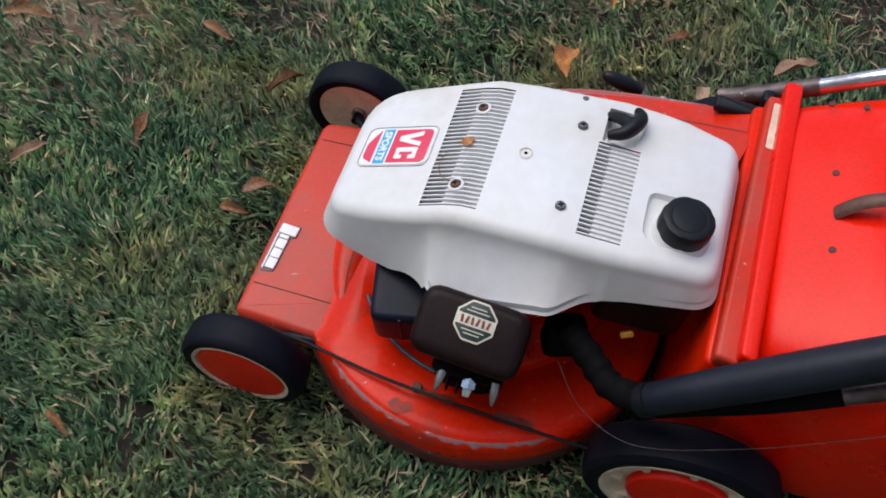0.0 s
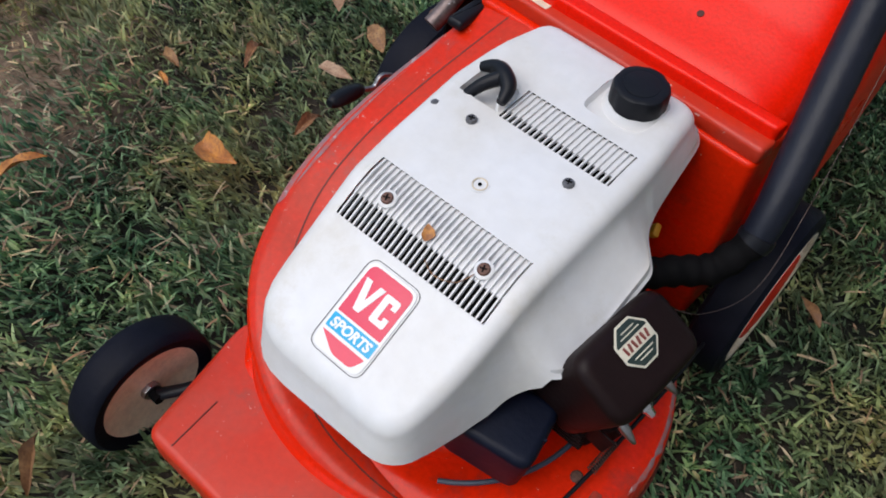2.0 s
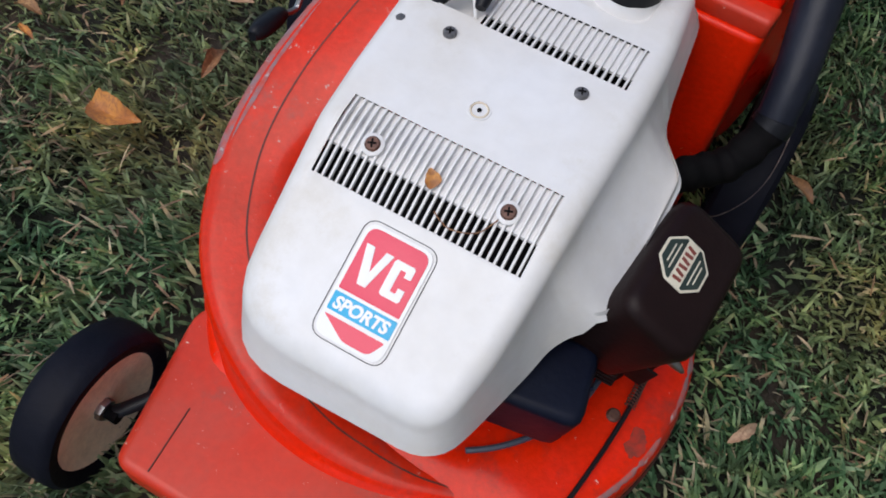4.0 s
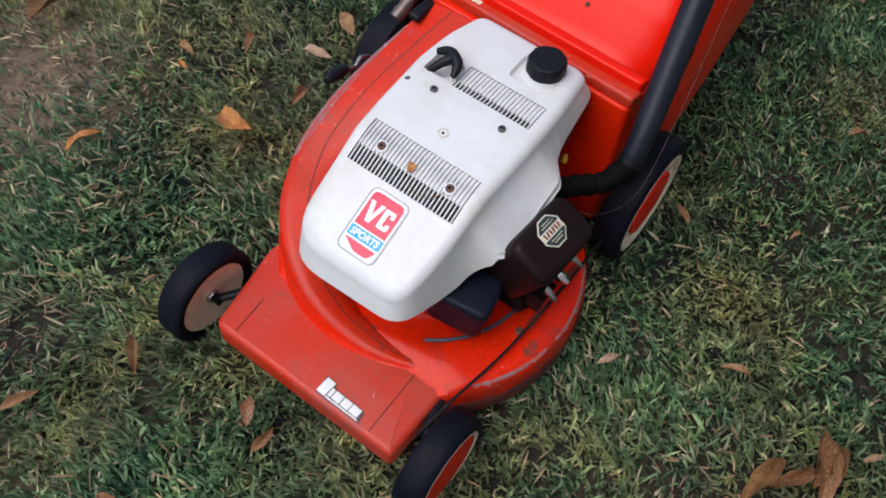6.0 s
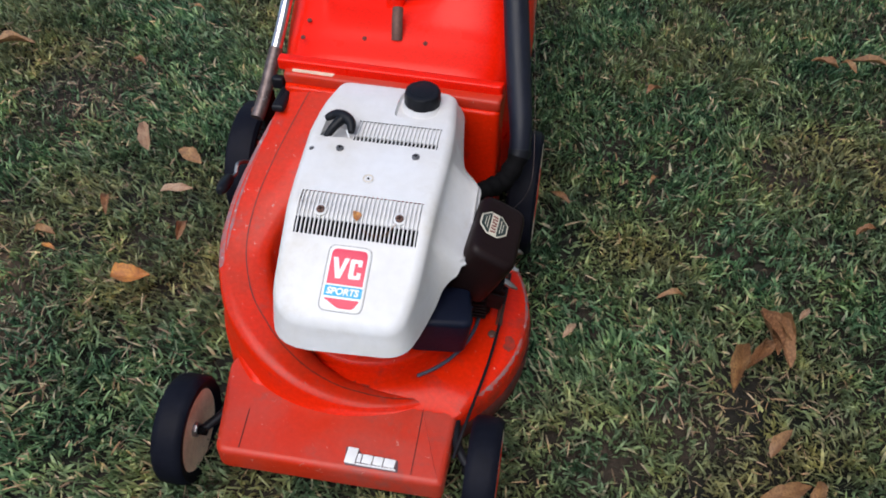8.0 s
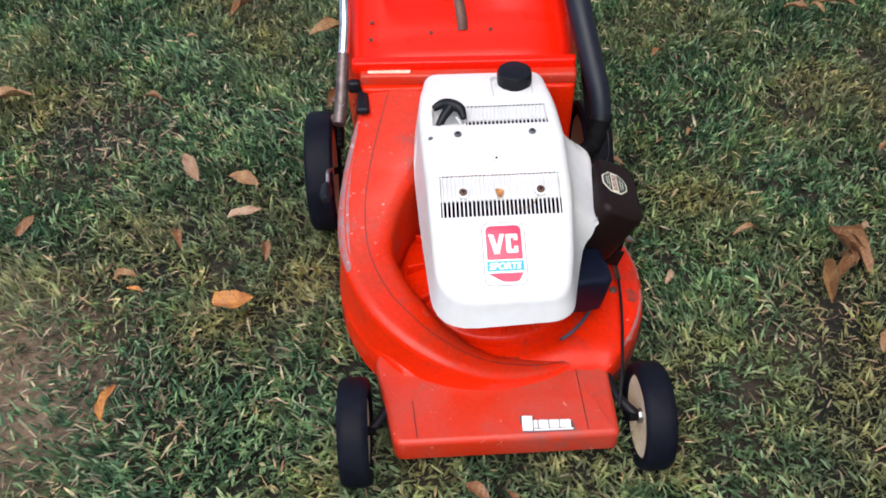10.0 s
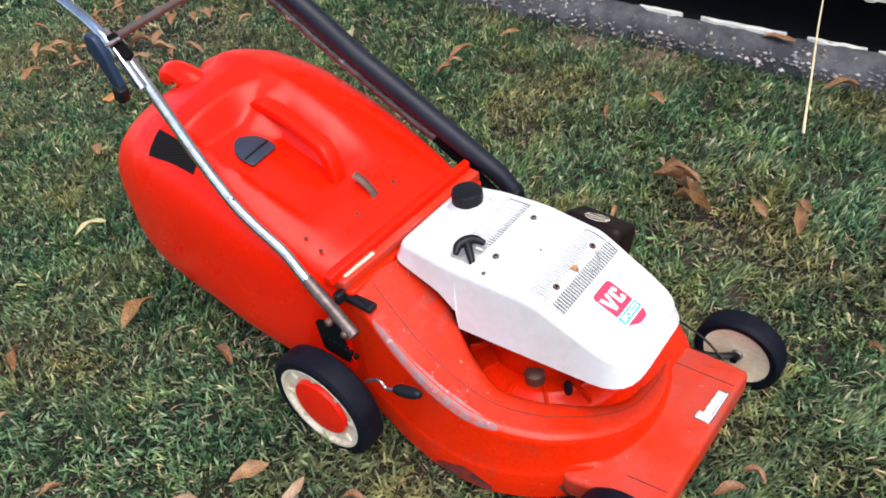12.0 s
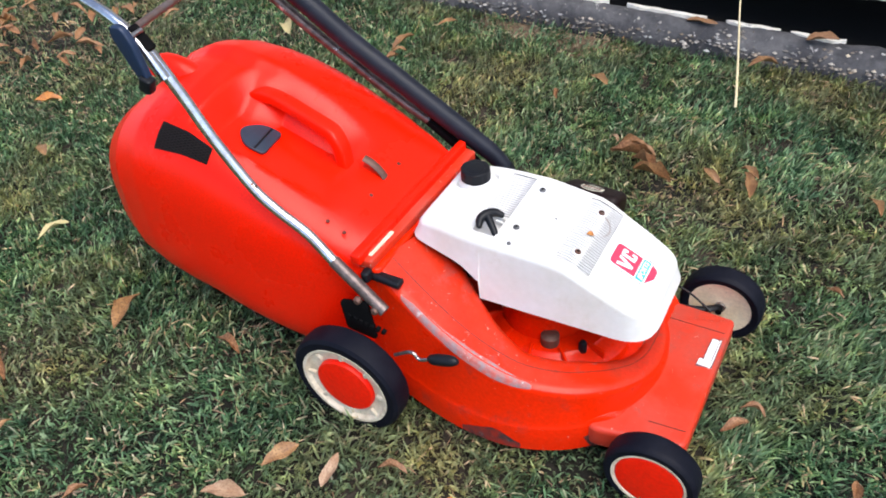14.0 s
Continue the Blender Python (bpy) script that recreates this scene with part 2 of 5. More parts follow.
def blade_material(name, stops, patch, glow=0.0):
    """Blades differ one from another; broad patches are drier."""
    m, nd, lk, b = nodes_of(name)
    geo = nd.new("ShaderNodeNewGeometry")
    r = ramp(nd, stops)
    lk.new(geo.outputs["Random Per Island"], r.inputs["Fac"])
    n1 = noise_tex(nd, lk, 2.3, 4)
    r1 = ramp(nd, [(0.44, (0, 0, 0)), (0.66, (0.75,) * 3)])
    lk.new(n1.outputs["Fac"], r1.inputs["Fac"])
    n2 = noise_tex(nd, lk, 8.5, 5, 0.65)
    r2 = ramp(nd, [(0.34, (0.62, 0.69, 0.74)), (0.5, (1.0, 1.0, 1.0)), (0.68, (1.45, 1.3, 1.05))])
    lk.new(n2.outputs["Fac"], r2.inputs["Fac"])
    mul = nd.new("ShaderNodeMix")
    mul.data_type, mul.blend_type = "RGBA", "MULTIPLY"
    mul.inputs[0].default_value = 1.0
    lk.new(mixed(nd, lk, r1.outputs["Color"], r.outputs["Color"], patch), mul.inputs[6])
    n3 = noise_tex(nd, lk, 34.0, 3, 0.6)
    r3 = ramp(nd, [(0.36, (0.60, 0.62, 0.62)), (0.5, (1.0, 1.0, 1.0)), (0.64, (1.40, 1.36, 1.25))])
    lk.new(n3.outputs["Fac"], r3.inputs["Fac"])
    tuft = nd.new("ShaderNodeMix")
    tuft.data_type, tuft.blend_type = "RGBA", "MULTIPLY"
    tuft.inputs[0].default_value = 1.0
    lk.new(r2.outputs["Color"], tuft.inputs[6])
    lk.new(r3.outputs["Color"], tuft.inputs[7])
    lk.new(tuft.outputs[2], mul.inputs[7])
    lk.new(mul.outputs[2], b.inputs["Base Color"])
    b.inputs["Roughness"].default_value = 0.48
    b.inputs["Specular IOR Level"].default_value = 0.22
    if glow:
        tr = nd.new("ShaderNodeBsdfTranslucent")
        lk.new(mul.outputs[2], tr.inputs["Color"])
        ms = nd.new("ShaderNodeMixShader")
        ms.inputs[0].default_value = glow
        lk.new(b.outputs[0], ms.inputs[1])
        lk.new(tr.outputs[0], ms.inputs[2])
        lk.new(ms.outputs[0], nd["Material Output"].inputs["Surface"])
    return m


M["soil"] = soil_material()
M["grit"] = blade_material("kerb_grit", [(0.0, (0.05, 0.045, 0.042)), (0.6, (0.17, 0.16, 0.16)), (1.0, (0.5, 0.48, 0.46))], (0.2, 0.16, 0.13))
M["grass"] = blade_material("lawn_blades", [(0.0, (0.024, 0.064, 0.034)), (0.34, (0.096, 0.198, 0.096)), (0.72, (0.222, 0.365, 0.192)), (0.90, (0.34, 0.46, 0.27)), (0.95, (0.45, 0.39, 0.24)), (1.0, (0.68, 0.60, 0.44))], (0.300, 0.270, 0.138), 0.3)
M["thatch"] = blade_material("dry_thatch", [(0.0, (0.13, 0.085, 0.055)), (0.55, (0.25, 0.17, 0.11)), (1.0, (0.48, 0.39, 0.26))], (0.22, 0.15, 0.095))


def leaf_material(name, a, b2, c):
    m, nd, lk, b = nodes_of(name)
    info = nd.new("ShaderNodeObjectInfo")
    n1, n2 = noise_tex(nd, lk, 35, 5), noise_tex(nd, lk, 220, 4)
    r1, r2 = ramp(nd, [(0.40, (0, 0, 0)), (0.60, (1, 1, 1))]), ramp(nd, [(0.46, (0, 0, 0)), (0.62, (0.9,) * 3)])
    lk.new(n1.outputs["Fac"], r1.inputs["Fac"])
    lk.new(n2.outputs["Fac"], r2.inputs["Fac"])
    col = mixed(nd, lk, r1.outputs["Color"], a, b2)
    col = mixed(nd, lk, r2.outputs["Color"], col, c)
    col = mixed(nd, lk, info.outputs["Random"], col, mixed(nd, lk, n1.outputs["Fac"], col, c))
    lk.new(col, b.inputs["Base Color"])
    b.inputs["Roughness"].default_value = 0.6
    bp = nd.new("ShaderNodeBump")
    bp.inputs["Strength"].default_value, bp.inputs["Distance"].default_value = 0.5, 0.002
    lk.new(n2.outputs["Fac"], bp.inputs["Height"])
    lk.new(bp.outputs[0], b.inputs["Normal"])
    return m


M["leaf_orange"] = leaf_material("orange_dry_leaf", (0.55, 0.24, 0.05), (0.42, 0.16, 0.04), (0.28, 0.11, 0.04))
M["leaf_tan"] = leaf_material("tan_dry_leaf", (0.37, 0.21, 0.085), (0.25, 0.125, 0.050), (0.15, 0.070, 0.032))
M["leaf_brown"] = leaf_material("brown_dry_leaf", (0.22, 0.090, 0.034), (0.11, 0.044, 0.020), (0.34, 0.18, 0.085))
M["leaf_pale"] = leaf_material("pale_dry_leaf", (0.46, 0.32, 0.21), (0.35, 0.21, 0.125), (0.24, 0.14, 0.085))
M["leaf_yellow"] = leaf_material("yellow_green_leaf", (0.55, 0.47, 0.24), (0.45, 0.40, 0.19), (0.36, 0.29, 0.15))


# ---- building helpers ----
def part(name, bm, material, parent=None, label="", smooth=40):
    """Links a bmesh as one mesh object under parent."""
    bmesh.ops.recalc_face_normals(bm, faces=bm.faces)
    me = bpy.data.meshes.new(name)
    bm.to_mesh(me)
    bm.free()
    if smooth:
        for p in me.polygons:
            p.use_smooth = True
        me.set_sharp_from_angle(angle=radians(smooth))
    me.materials.append(material)
    ob = new(name, me)
    ob.parent = parent
    return tagged(ob, label)


def thing(name, label, category, group="", at=(0, 0, 0)):
    ob = new(name)
    ob.empty_display_size = 0.05
    ob.location = at
    return tagged(ob, label, category, group)


def rpoly(corners, seg=5):
    """A rounded polygon: corners (x, y, radius)."""
    out, n = [], len(corners)
    for i, (x, y, r) in enumerate(corners):
        p = Vector((x, y))
        a, b = Vector(corners[i - 1][:2]) - p, Vector(corners[(i + 1) % n][:2]) - p
        r1 = min(r, a.length * 0.45, b.length * 0.45)
        s, e = p + a.normalized() * r1, p + b.normalized() * r1
        for k in range(seg + 1):
            t = k / seg
            out.append(s * (1 - t) ** 2 + p * 2 * t * (1 - t) + e * t * t)
    return out


def rings(levels, cap_low=True, cap_high=True):
    """A bmesh skin through closed rings with equal numbers of points."""
    bm = bmesh.new()
    vs = [[bm.verts.new(p) for p in ring] for ring in levels]
    n = len(vs[0])
    for a, b in zip(vs, vs[1:]):
        for i in range(n):
            bm.faces.new((a[i], a[(i + 1) % n], b[(i + 1) % n], b[i]))
    if cap_low:
        bm.faces.new(vs[0][::-1])
    if cap_high:
        bm.faces.new(vs[-1])
    return bm


def inset(ring, d):
    """The 2D ring moved inward by d (counter-clockwise ring)."""
    n, out = len(ring), []
    for i, p in enumerate(ring):
        t = (ring[(i + 1) % n] - ring[i - 1])
        if t.length < 1e-9:
            t = Vector((1, 0))
        t.normalize()
        out.append(p + Vector((-t.y, t.x)) * d)
    return out


def slab(corners, z0, z1, r=0.004, seg=5, m=None):
    """A rounded-polygon block with rounded top and bottom edges."""
    ring = rpoly(corners, seg)
    steps = (0, 30, 60, 90) if r < 0.006 else (0, 18, 36, 54, 72, 90)
    low = [(r * (1 - math.sin(radians(a))), z0 + r * (1 - math.cos(radians(a)))) for a in steps]
    lv = [[Vector((*q, z)) for q in inset(ring, d)] for d, z in low]
    lv += [[Vector((*q, z)) for q in inset(ring, d)] for d, z in ((d, z1 + z0 - z) for d, z in low[::-1])]
    bm = rings(lv)
    if m is not None:
        bmesh.ops.transform(bm, matrix=m, verts=bm.verts)
    return bm


def box(sx, sy, sz, r, m, seg=4):
    """A rounded box, centred, at the pose m."""
    a, b = sx / 2, sy / 2
    c = r * 1.7
    return slab([(-a, -b, c), (a, -b, c), (a, b, c), (-a, b, c)], -sz / 2, sz / 2, min(r, sz * 0.4, sx * 0.24, sy * 0.24), seg, m)


def smooth_path(pts, n=8):
    pts = [Vector(p) for p in pts]
    out = []
    for i in range(len(pts) - 1):
        p0, p1, p2, p3 = pts[max(i - 1, 0)], pts[i], pts[i + 1], pts[min(i + 2, len(pts) - 1)]
        for k in range(n):
            t = k / n
            out.append(0.5 * ((2 * p1) + (p2 - p0) * t + (2 * p0 - 5 * p1 + 4 * p2 - p3) * t * t + (3 * p1 - p0 - 3 * p2 + p3) * t ** 3))
    return out + [pts[-1]]


def pipe(pts, radius, seg=12, n=8, flat=1.0):
    """A round bar along a smooth path; radius may be a function of 0..1."""
    path = smooth_path(pts, n)
    lv, side = [], None
    for i, p in enumerate(path):
        t = (path[min(i + 1, len(path) - 1)] - path[max(i - 1, 0)]).normalized()
        if side is None:
            side = t.cross(Vector((0, 0, 1)) if abs(t.z) < 0.9 else Vector((1, 0, 0))).normalized()
        side = (side - t * side.dot(t)).normalized()
        up = side.cross(t)
        rad = radius(i / (len(path) - 1)) if callable(radius) else radius
        lv.append([p + side * math.cos(2 * math.pi * k / seg) * rad + up * math.sin(2 * math.pi * k / seg) * rad * flat for k in range(seg)])
    return rings(lv)


def lathe(profile, m, seg=48, bore=False):
    """A body turned round its z axis, profile rows (radius, z), at the pose m."""
    lv = [[m @ Vector((r * math.cos(2 * math.pi * k / seg), r * math.sin(2 * math.pi * k / seg), z)) for k in range(seg)] for r, z in profile]
    if bore:
        lv.append(lv[0])
    return rings(lv, not bore, not bore)


# ---- ground ----
SOIL = -0.046


def ground():
    bm = bmesh.new()
    edges = [-400, -40, -8] + [-3 + 0.25 * i for i in range(25)] + [8, 40, 400]
    vs = [[bm.verts.new((x, y, SOIL + (0.006 * noise.noise((x * 1.7, y * 1.7, 0)) if abs(x) < 3 and abs(y) < 3 else 0))) for x in edges] for y in edges]
    for j in range(len(edges) - 1):
        for i in range(len(edges) - 1):
            bm.faces.new((vs[j][i], vs[j][i + 1], vs[j + 1][i + 1], vs[j + 1][i]))
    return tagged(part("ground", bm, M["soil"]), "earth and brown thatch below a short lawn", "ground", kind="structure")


ground()


def lattice(px, py, scale, seed):
    """Smooth random values, 0 to 1, over the plan."""
    tab = np.random.default_rng(seed).uniform(0, 1, (64, 64))
    u, v = px * scale + 500, py * scale + 500
    i, j = np.floor(u).astype(int), np.floor(v).astype(int)
    f, h = u - i, v - j
    f, h = f * f * (3 - 2 * f), h * h * (3 - 2 * h)
    a, b, c, d = tab[i % 64, j % 64], tab[(i + 1) % 64, j % 64], tab[i % 64, (j + 1) % 64], tab[(i + 1) % 64, (j + 1) % 64]
    return (a * (1 - f) + b * f) * (1 - h) + (c * (1 - f) + d * f) * h


def lawn(name, material, label, count, x0, x1, y0, y1, length, width, lean, lift, seed, keep=None):
    """Many bent blades in one mesh."""
    g = np.random.default_rng(seed)
    px, py = g.uniform(x0, x1, count), g.uniform(y0, y1, count)
    if keep is not None:
        ok = keep(px, py, g)
        px, py = px[ok], py[ok]
    n = len(px)
    comb = -0.62 * np.pi + g.normal(0, 0.72, n) + 2.4 * (lattice(px, py, 9, 3) - 0.5)
    ang = np.where(g.uniform(0, 1, n) < 0.80, comb, g.uniform(0, 2 * np.pi, n))
    ln = g.uniform(*length, n) * (0.62 + 0.75 * lattice(px, py, 13, 8))
    wd = g.uniform(*width, n)
    le = np.radians(g.uniform(*lean, n))
    curl = np.radians(g.uniform(0, 45, n))
    tw = g.uniform(-0.9, 0.9, n)
    z0 = SOIL + g.uniform(*lift, n)
    dx, dy = np.cos(ang), np.sin(ang)
    verts = np.zeros((n, 7, 3))
    x, z = np.zeros(n), np.zeros(n)
    for k, (f, w) in enumerate(((0, 0.7), (0.35, 1.0), (0.7, 0.8), (1.0, 0.0))):
        if k:
            step = ln * (f - prev)
            a = le + curl * (f - 0.17)
            x, z = x + step * np.sin(a), z + step * np.cos(a)
        prev = f
        cx, cy = px + dx * x, py + dy * x
        sx, sy = -dy * wd * 0.5 * w, dx * wd * 0.5 * w
        tz = tw * wd * 0.5 * w
        if k < 3:
            verts[:, 2 * k] = np.stack((cx + sx, cy + sy, z0 + z + tz), 1)
            verts[:, 2 * k + 1] = np.stack((cx - sx, cy - sy, z0 + z - tz), 1)
        else:
            verts[:, 6] = np.stack((cx, cy, z0 + z), 1)
    base = (np.arange(n) * 7)[:, None]
    loops = np.concatenate((base + [0, 1, 3, 2], base + [2, 3, 5, 4], base + [4, 5, 6]), 1).ravel()
    me = bpy.data.meshes.new(name)
    me.vertices.add(n * 7)
    me.vertices.foreach_set("co", verts.ravel())
    me.loops.add(len(loops))
    me.loops.foreach_set("vertex_index", loops)
    me.polygons.add(n * 3)
    starts = (np.arange(n) * 11)[:, None] + [0, 4, 8]
    me.polygons.foreach_set("loop_start", starts.ravel())
    me.update()
    me.validate()
    me.materials.append(material)
    return tagged(new(name, me), label, "grass", kind="stuff")


WORN = ((-0.90, -0.08, 0.30), (-0.34, -0.80, 0.20), (-0.82, 0.62, 0.16), (1.27, 0.50, 0.13), (1.27, 0.72, 0.13), (-0.70, -0.50, 0.16), (-0.46, -0.43, 0.10), (-0.56, -0.64, 0.14), (0.60, 2.2, 0.46), (0.62, 0.02, 0.10))


def wornness(px, py):
    """1 in the bare patches of the lawn, 0 in thick turf."""
    v = np.clip((np.sin(px * 3.1 + 1.3) * np.sin(py * 2.7 + 0.4) + 0.6 * np.sin(px * 7.3 + py * 5.1) - 0.55) * 0.8, 0, 0.5)
    for x, y, r in WORN:
        v = np.maximum(v, 0.9 * np.exp(-((px - x) ** 2 + (py - y) ** 2) / (r * r)))
    return v


def bare(px, py, g):
    thin = np.clip(1.0 - 2.1 * lattice(px, py, 30, 5), 0, 0.7)
    return g.uniform(0, 1, len(px)) > np.maximum(wornness(px, py), thin)


def dry(px, py, g):
    return g.uniform(0, 1, len(px)) < 0.16 + 1.2 * wornness(px, py)


GX = (-1.75, 1.318)
GY = (-1.3, 2.9)
lawn("lawn_grass", M["grass"], "short green lawn grass with browning blades", 500000, *GX, *GY, (0.018, 0.036), (0.0026, 0.0056), (4, 54), (0, 0.010), 5, bare)
lawn("dry_thatch", M["thatch"], "dry brown stems lying between the grass blades", 52000, *GX, *GY, (0.012, 0.036), (0.0012, 0.003), (55, 86), (0.010, 0.036), 6, dry)


def beyond(px, py, g):
    return (px < GX[0] + 0.02) | (py < GY[0] + 0.02) | (py > GY[1] - 0.02)


lawn("lawn_grass", M["grass"], "lawn grass running on round the yard", 190000, -6.0, GX[1], -5.0, 7.0, (0.030, 0.055), (0.008, 0.015), (4, 56), (0, 0.008), 9, beyond)


# ---- the lawn mower ----
mower = thing("lawn_mower", "red lawn mower with white engine cowl standing on grass", "lawn mower")

# deck: a low round dish, and a raised spiral housing that climbs towards the chute
DC = (0.0, 0.05)


def dish():
    prof = [(0.0, 0.069), (0.165, 0.069), (0.17, 0.0705), (0.176, 0.072), (0.188, 0.0717), (0.200, 0.0713), (0.212, 0.0709), (0.224, 0.0705), (0.236, 0.070), (0.244, 0.066), (0.249, 0.058), (0.251, 0.045), (0.252, 0.0)]
    bm = lathe(prof[::-1][:-1] + [(0.001, 0.069)], pose(*DC, 0), 128)
    # the dish runs out flush into the front bar
    for v in bm.verts:
        f = max(0.0, min(1.0, (-0.098 - v.co.y) / 0.05)) * max(0.0, min(1.0, (0.200 - v.co.x) / 0.05))
        f = f * f * (3 - 2 * f)
        v.co.z = min(v.co.z, v.co.z + f * (min(v.co.z, 0.0535) - v.co.z))
    return bm


deck = part("deck", dish(), M["deck"], mower, "scratched red painted deck dish")

# worn edge coloured dark to take in the shadow where deck meets grass
part("skirt", lathe([(0.2490, -0.012), (0.2525, -0.012), (0.2545, 0.022), (0.2520, 0.026), (0.2505, 0.022)], pose(*DC, 0), 96, True), M["skirt"], deck, "worn lower edge of the deck, ground shadow in its colour")

def ring_wear(a0, a1, seed):
    """Paint rubbed through along the outer edge of the dish."""
    bm = bmesh.new()
    rows = []
    n = 60
    for i in range(n + 1):
        a = radians(a0 + (a1 - a0) * i / n)
        k = 0.5 + 0.9 * noise.noise((i * 0.22, seed, 0.0))
        f = max(0.02, min(1.0, k)) * min(1.0, min(i, n - i) / 6 + 0.02)
        c = Vector((math.cos(a), math.sin(a), 0))
        pts = [(0.2442 - 0.007 * f, 0.0664 + 0.0016 * f), (0.2446, 0.0664), (0.2446 + 0.0047 * f, 0.0664 - 0.0076 * f)]
        rows.append([bm.verts.new(Vector((*DC, 0)) + c * r + Vector((0, 0, z))) for r, z in pts])
    for p, q in zip(rows, rows[1:]):
        for k in range(2):
            bm.faces.new((p[k], p[k + 1], q[k + 1], q[k]))
    return bm


for a0, a1, seed in ((-40, -8, 1.0), (-4, 34, 4.0)):
    part("worn_edge", ring_wear(a0, a1, seed), M["scuff"], deck, "grey worn paint along the dish edge", 75)

def stain(x, y, z, rx, ry, seed):
    """A ragged flat blotch on the paint."""
    bm = bmesh.new()
    vs = []
    for i in range(28):
        a = 2 * math.pi * i / 28
        k = 0.72 + 0.55 * noise.noise((1.4 * math.cos(a), 1.4 * math.sin(a), seed)) + 0.25 * noise.noise((5 * math.cos(a), 5 * math.sin(a), seed))
        vs.append(bm.verts.new((x + rx * k * math.cos(a), y + ry * k * math.sin(a), z)))
    bm.faces.new(vs)
    return bm


for x, y, z, rx, ry, seed in ((-0.010, -0.122, 0.0650, 0.030, 0.013, 2.0), (0.222, -0.004, 0.0714, 0.014, 0.020, 5.0)):
    part("stain", stain(x, y, z, rx, ry, seed), M["stain"], deck, "dark oil stain on the red paint", 0)

RIM = [(0.114, -0.127, 0.0590), (0.062, -0.149, 0.0640), (0.008, -0.162, 0.0720), (-0.048, -0.164, 0.086), (-0.108, -0.151, 0.106), (-0.168, -0.118, 0.126), (-0.218, -0.068, 0.142),
       (-0.250, -0.008, 0.156), (-0.266, 0.05, 0.172), (-0.268, 0.12, 0.196), (-0.258, 0.19, 0.222), (-0.240, 0.262, 0.252), (-0.218, 0.338, 0.285)]


def sweep_open(path, section):
    """A strip along a path: section(i, point, inward) gives the row of points at each station."""
    bm = bmesh.new()
    rows = []
    for i, p in enumerate(path):
        t = path[min(i + 1, len(path) - 1)] - path[max(i - 1, 0)]
        inward = Vector((t.y, -t.x, 0)).normalized()
        rows.append([bm.verts.new(q) for q in section(i / (len(path) - 1), p, inward)])
    for a, b in zip(rows, rows[1:]):
        for k in range(len(a) - 1):
            bm.faces.new((a[k], a[k + 1], b[k + 1], b[k]))
    return bm, rows


RIMPATH = smooth_path(RIM, 10)


def band(s):
    """The breadth of the housing's top along the spiral."""
    return 0.012 + 0.018 * min(1.0, s / 0.16) + 0.058 * min(1.0, s / 0.45) + 0.06 * max(0.0, min(1.0, (s - 0.64) / 0.26)) ** 1.3


def outer_wall(s, p, n):
    foot = Vector((p.x, p.y, 0))
    h = max(0.0, min(1.0, (p.z - 0.057) / 0.02))
    rows = ((-0.009, -0.008), (-0.008, 0.050), (-0.0065, 0.0535), (-0.003, 0.0535 + 0.0065 * h), (-0.0004, max(p.z - 0.020, 0.054 + 0.0075 * h)), (0.0008, p.z - 0.0125 * h), (0.0035, p.z - 0.0070 * h))
    return [foot + n * o + Vector((0, 0, z)) for o, z in rows]


def top_band(s, p, n):
    w = band(s)
    k = min(1.0, w / 0.055)
    h = max(0.0, min(1.0, (p.z - 0.057) / 0.02))
    rows = ((0.0035, -0.0070 * h), (0.0035 + 0.004 * k, -0.0030 * h), (0.0035 + 0.0095 * k, -0.0008 * h), (0.0035 + 0.0165 * k, 0.0), (w * 0.55, 0.0), (w - 0.024 * k, 0.0), (w - 0.016 * k, -0.0018 * h), (w - 0.008 * k, -0.0060 * h), (w - 0.002 * k, -0.013 * h))
    q = [p + n * o + Vector((0, 0, z)) for o, z in rows]
    e = p + n * (w + 0.003)
    return q + [Vector((e.x, e.y, min(0.062, e.z - 0.018)))]


def housing_part(name, section, mat, label):
    bm, _ = sweep_open(RIMPATH, section)
    return part(name, bm, mat, deck, label, 75)


housing_part("housing_wall", outer_wall, M["deck"], "tall red side wall of the cutter housing")
housing_part("housing_top", top_band, M["rim"], "scuffed red top of the spiral housing")


GRIME = (0.020, 0.135)


def scuff(s, p, n):
    k = 0.5 + 0.5 * noise.noise((p.x * 19, p.y * 19, 3.0))
    f = max(0.02, math.sin(math.pi * s ** 0.8) ** 0.7) * (0.75 + 0.5 * k)
    row = [p - n * 0.0004 - Vector((0, 0, 0.0150)), p + n * 0.0030 - Vector((0, 0, 0.0067)), p + n * 0.0072 - Vector((0, 0, 0.0024)), p + n * 0.0195 + Vector((0, 0, 0.0006))]
    mid = (row[1] + row[2]) * 0.5 + (n * -0.1 + Vector((0, 0, 1))) * 0.0006
    return [row[1] + (row[0] - row[1]) * min(1, f), row[1] + (mid - row[1]) * (1 - min(1, 2 * f)), row[2] + (mid - row[2]) * (1 - min(1, 2 * f)), row[2] + (row[3] - row[2]) * min(1.3, f)]


bm, _ = sweep_open(RIMPATH[int(len(RIMPATH) * 0.60):int(len(RIMPATH) * 0.93)], scuff)
part("worn_edge", bm, M["scuff"], deck, "grey worn paint along the housing edge", 75)


def low_grime(s, p, n):
    k = 0.5 + 0.5 * noise.noise((p.x * 23, p.y * 23, 7.0))
    f = math.sin(math.pi * s) * (0.55 + 0.7 * k)
    foot = Vector((p.x, p.y, 0)) - n * 0.0096
    return [foot + Vector((0, 0, -0.007)), foot + Vector((0, 0, 0.006 + 0.010 * f)), foot + n * 0.0003 + Vector((0, 0, 0.0065 + 0.026 * f))]


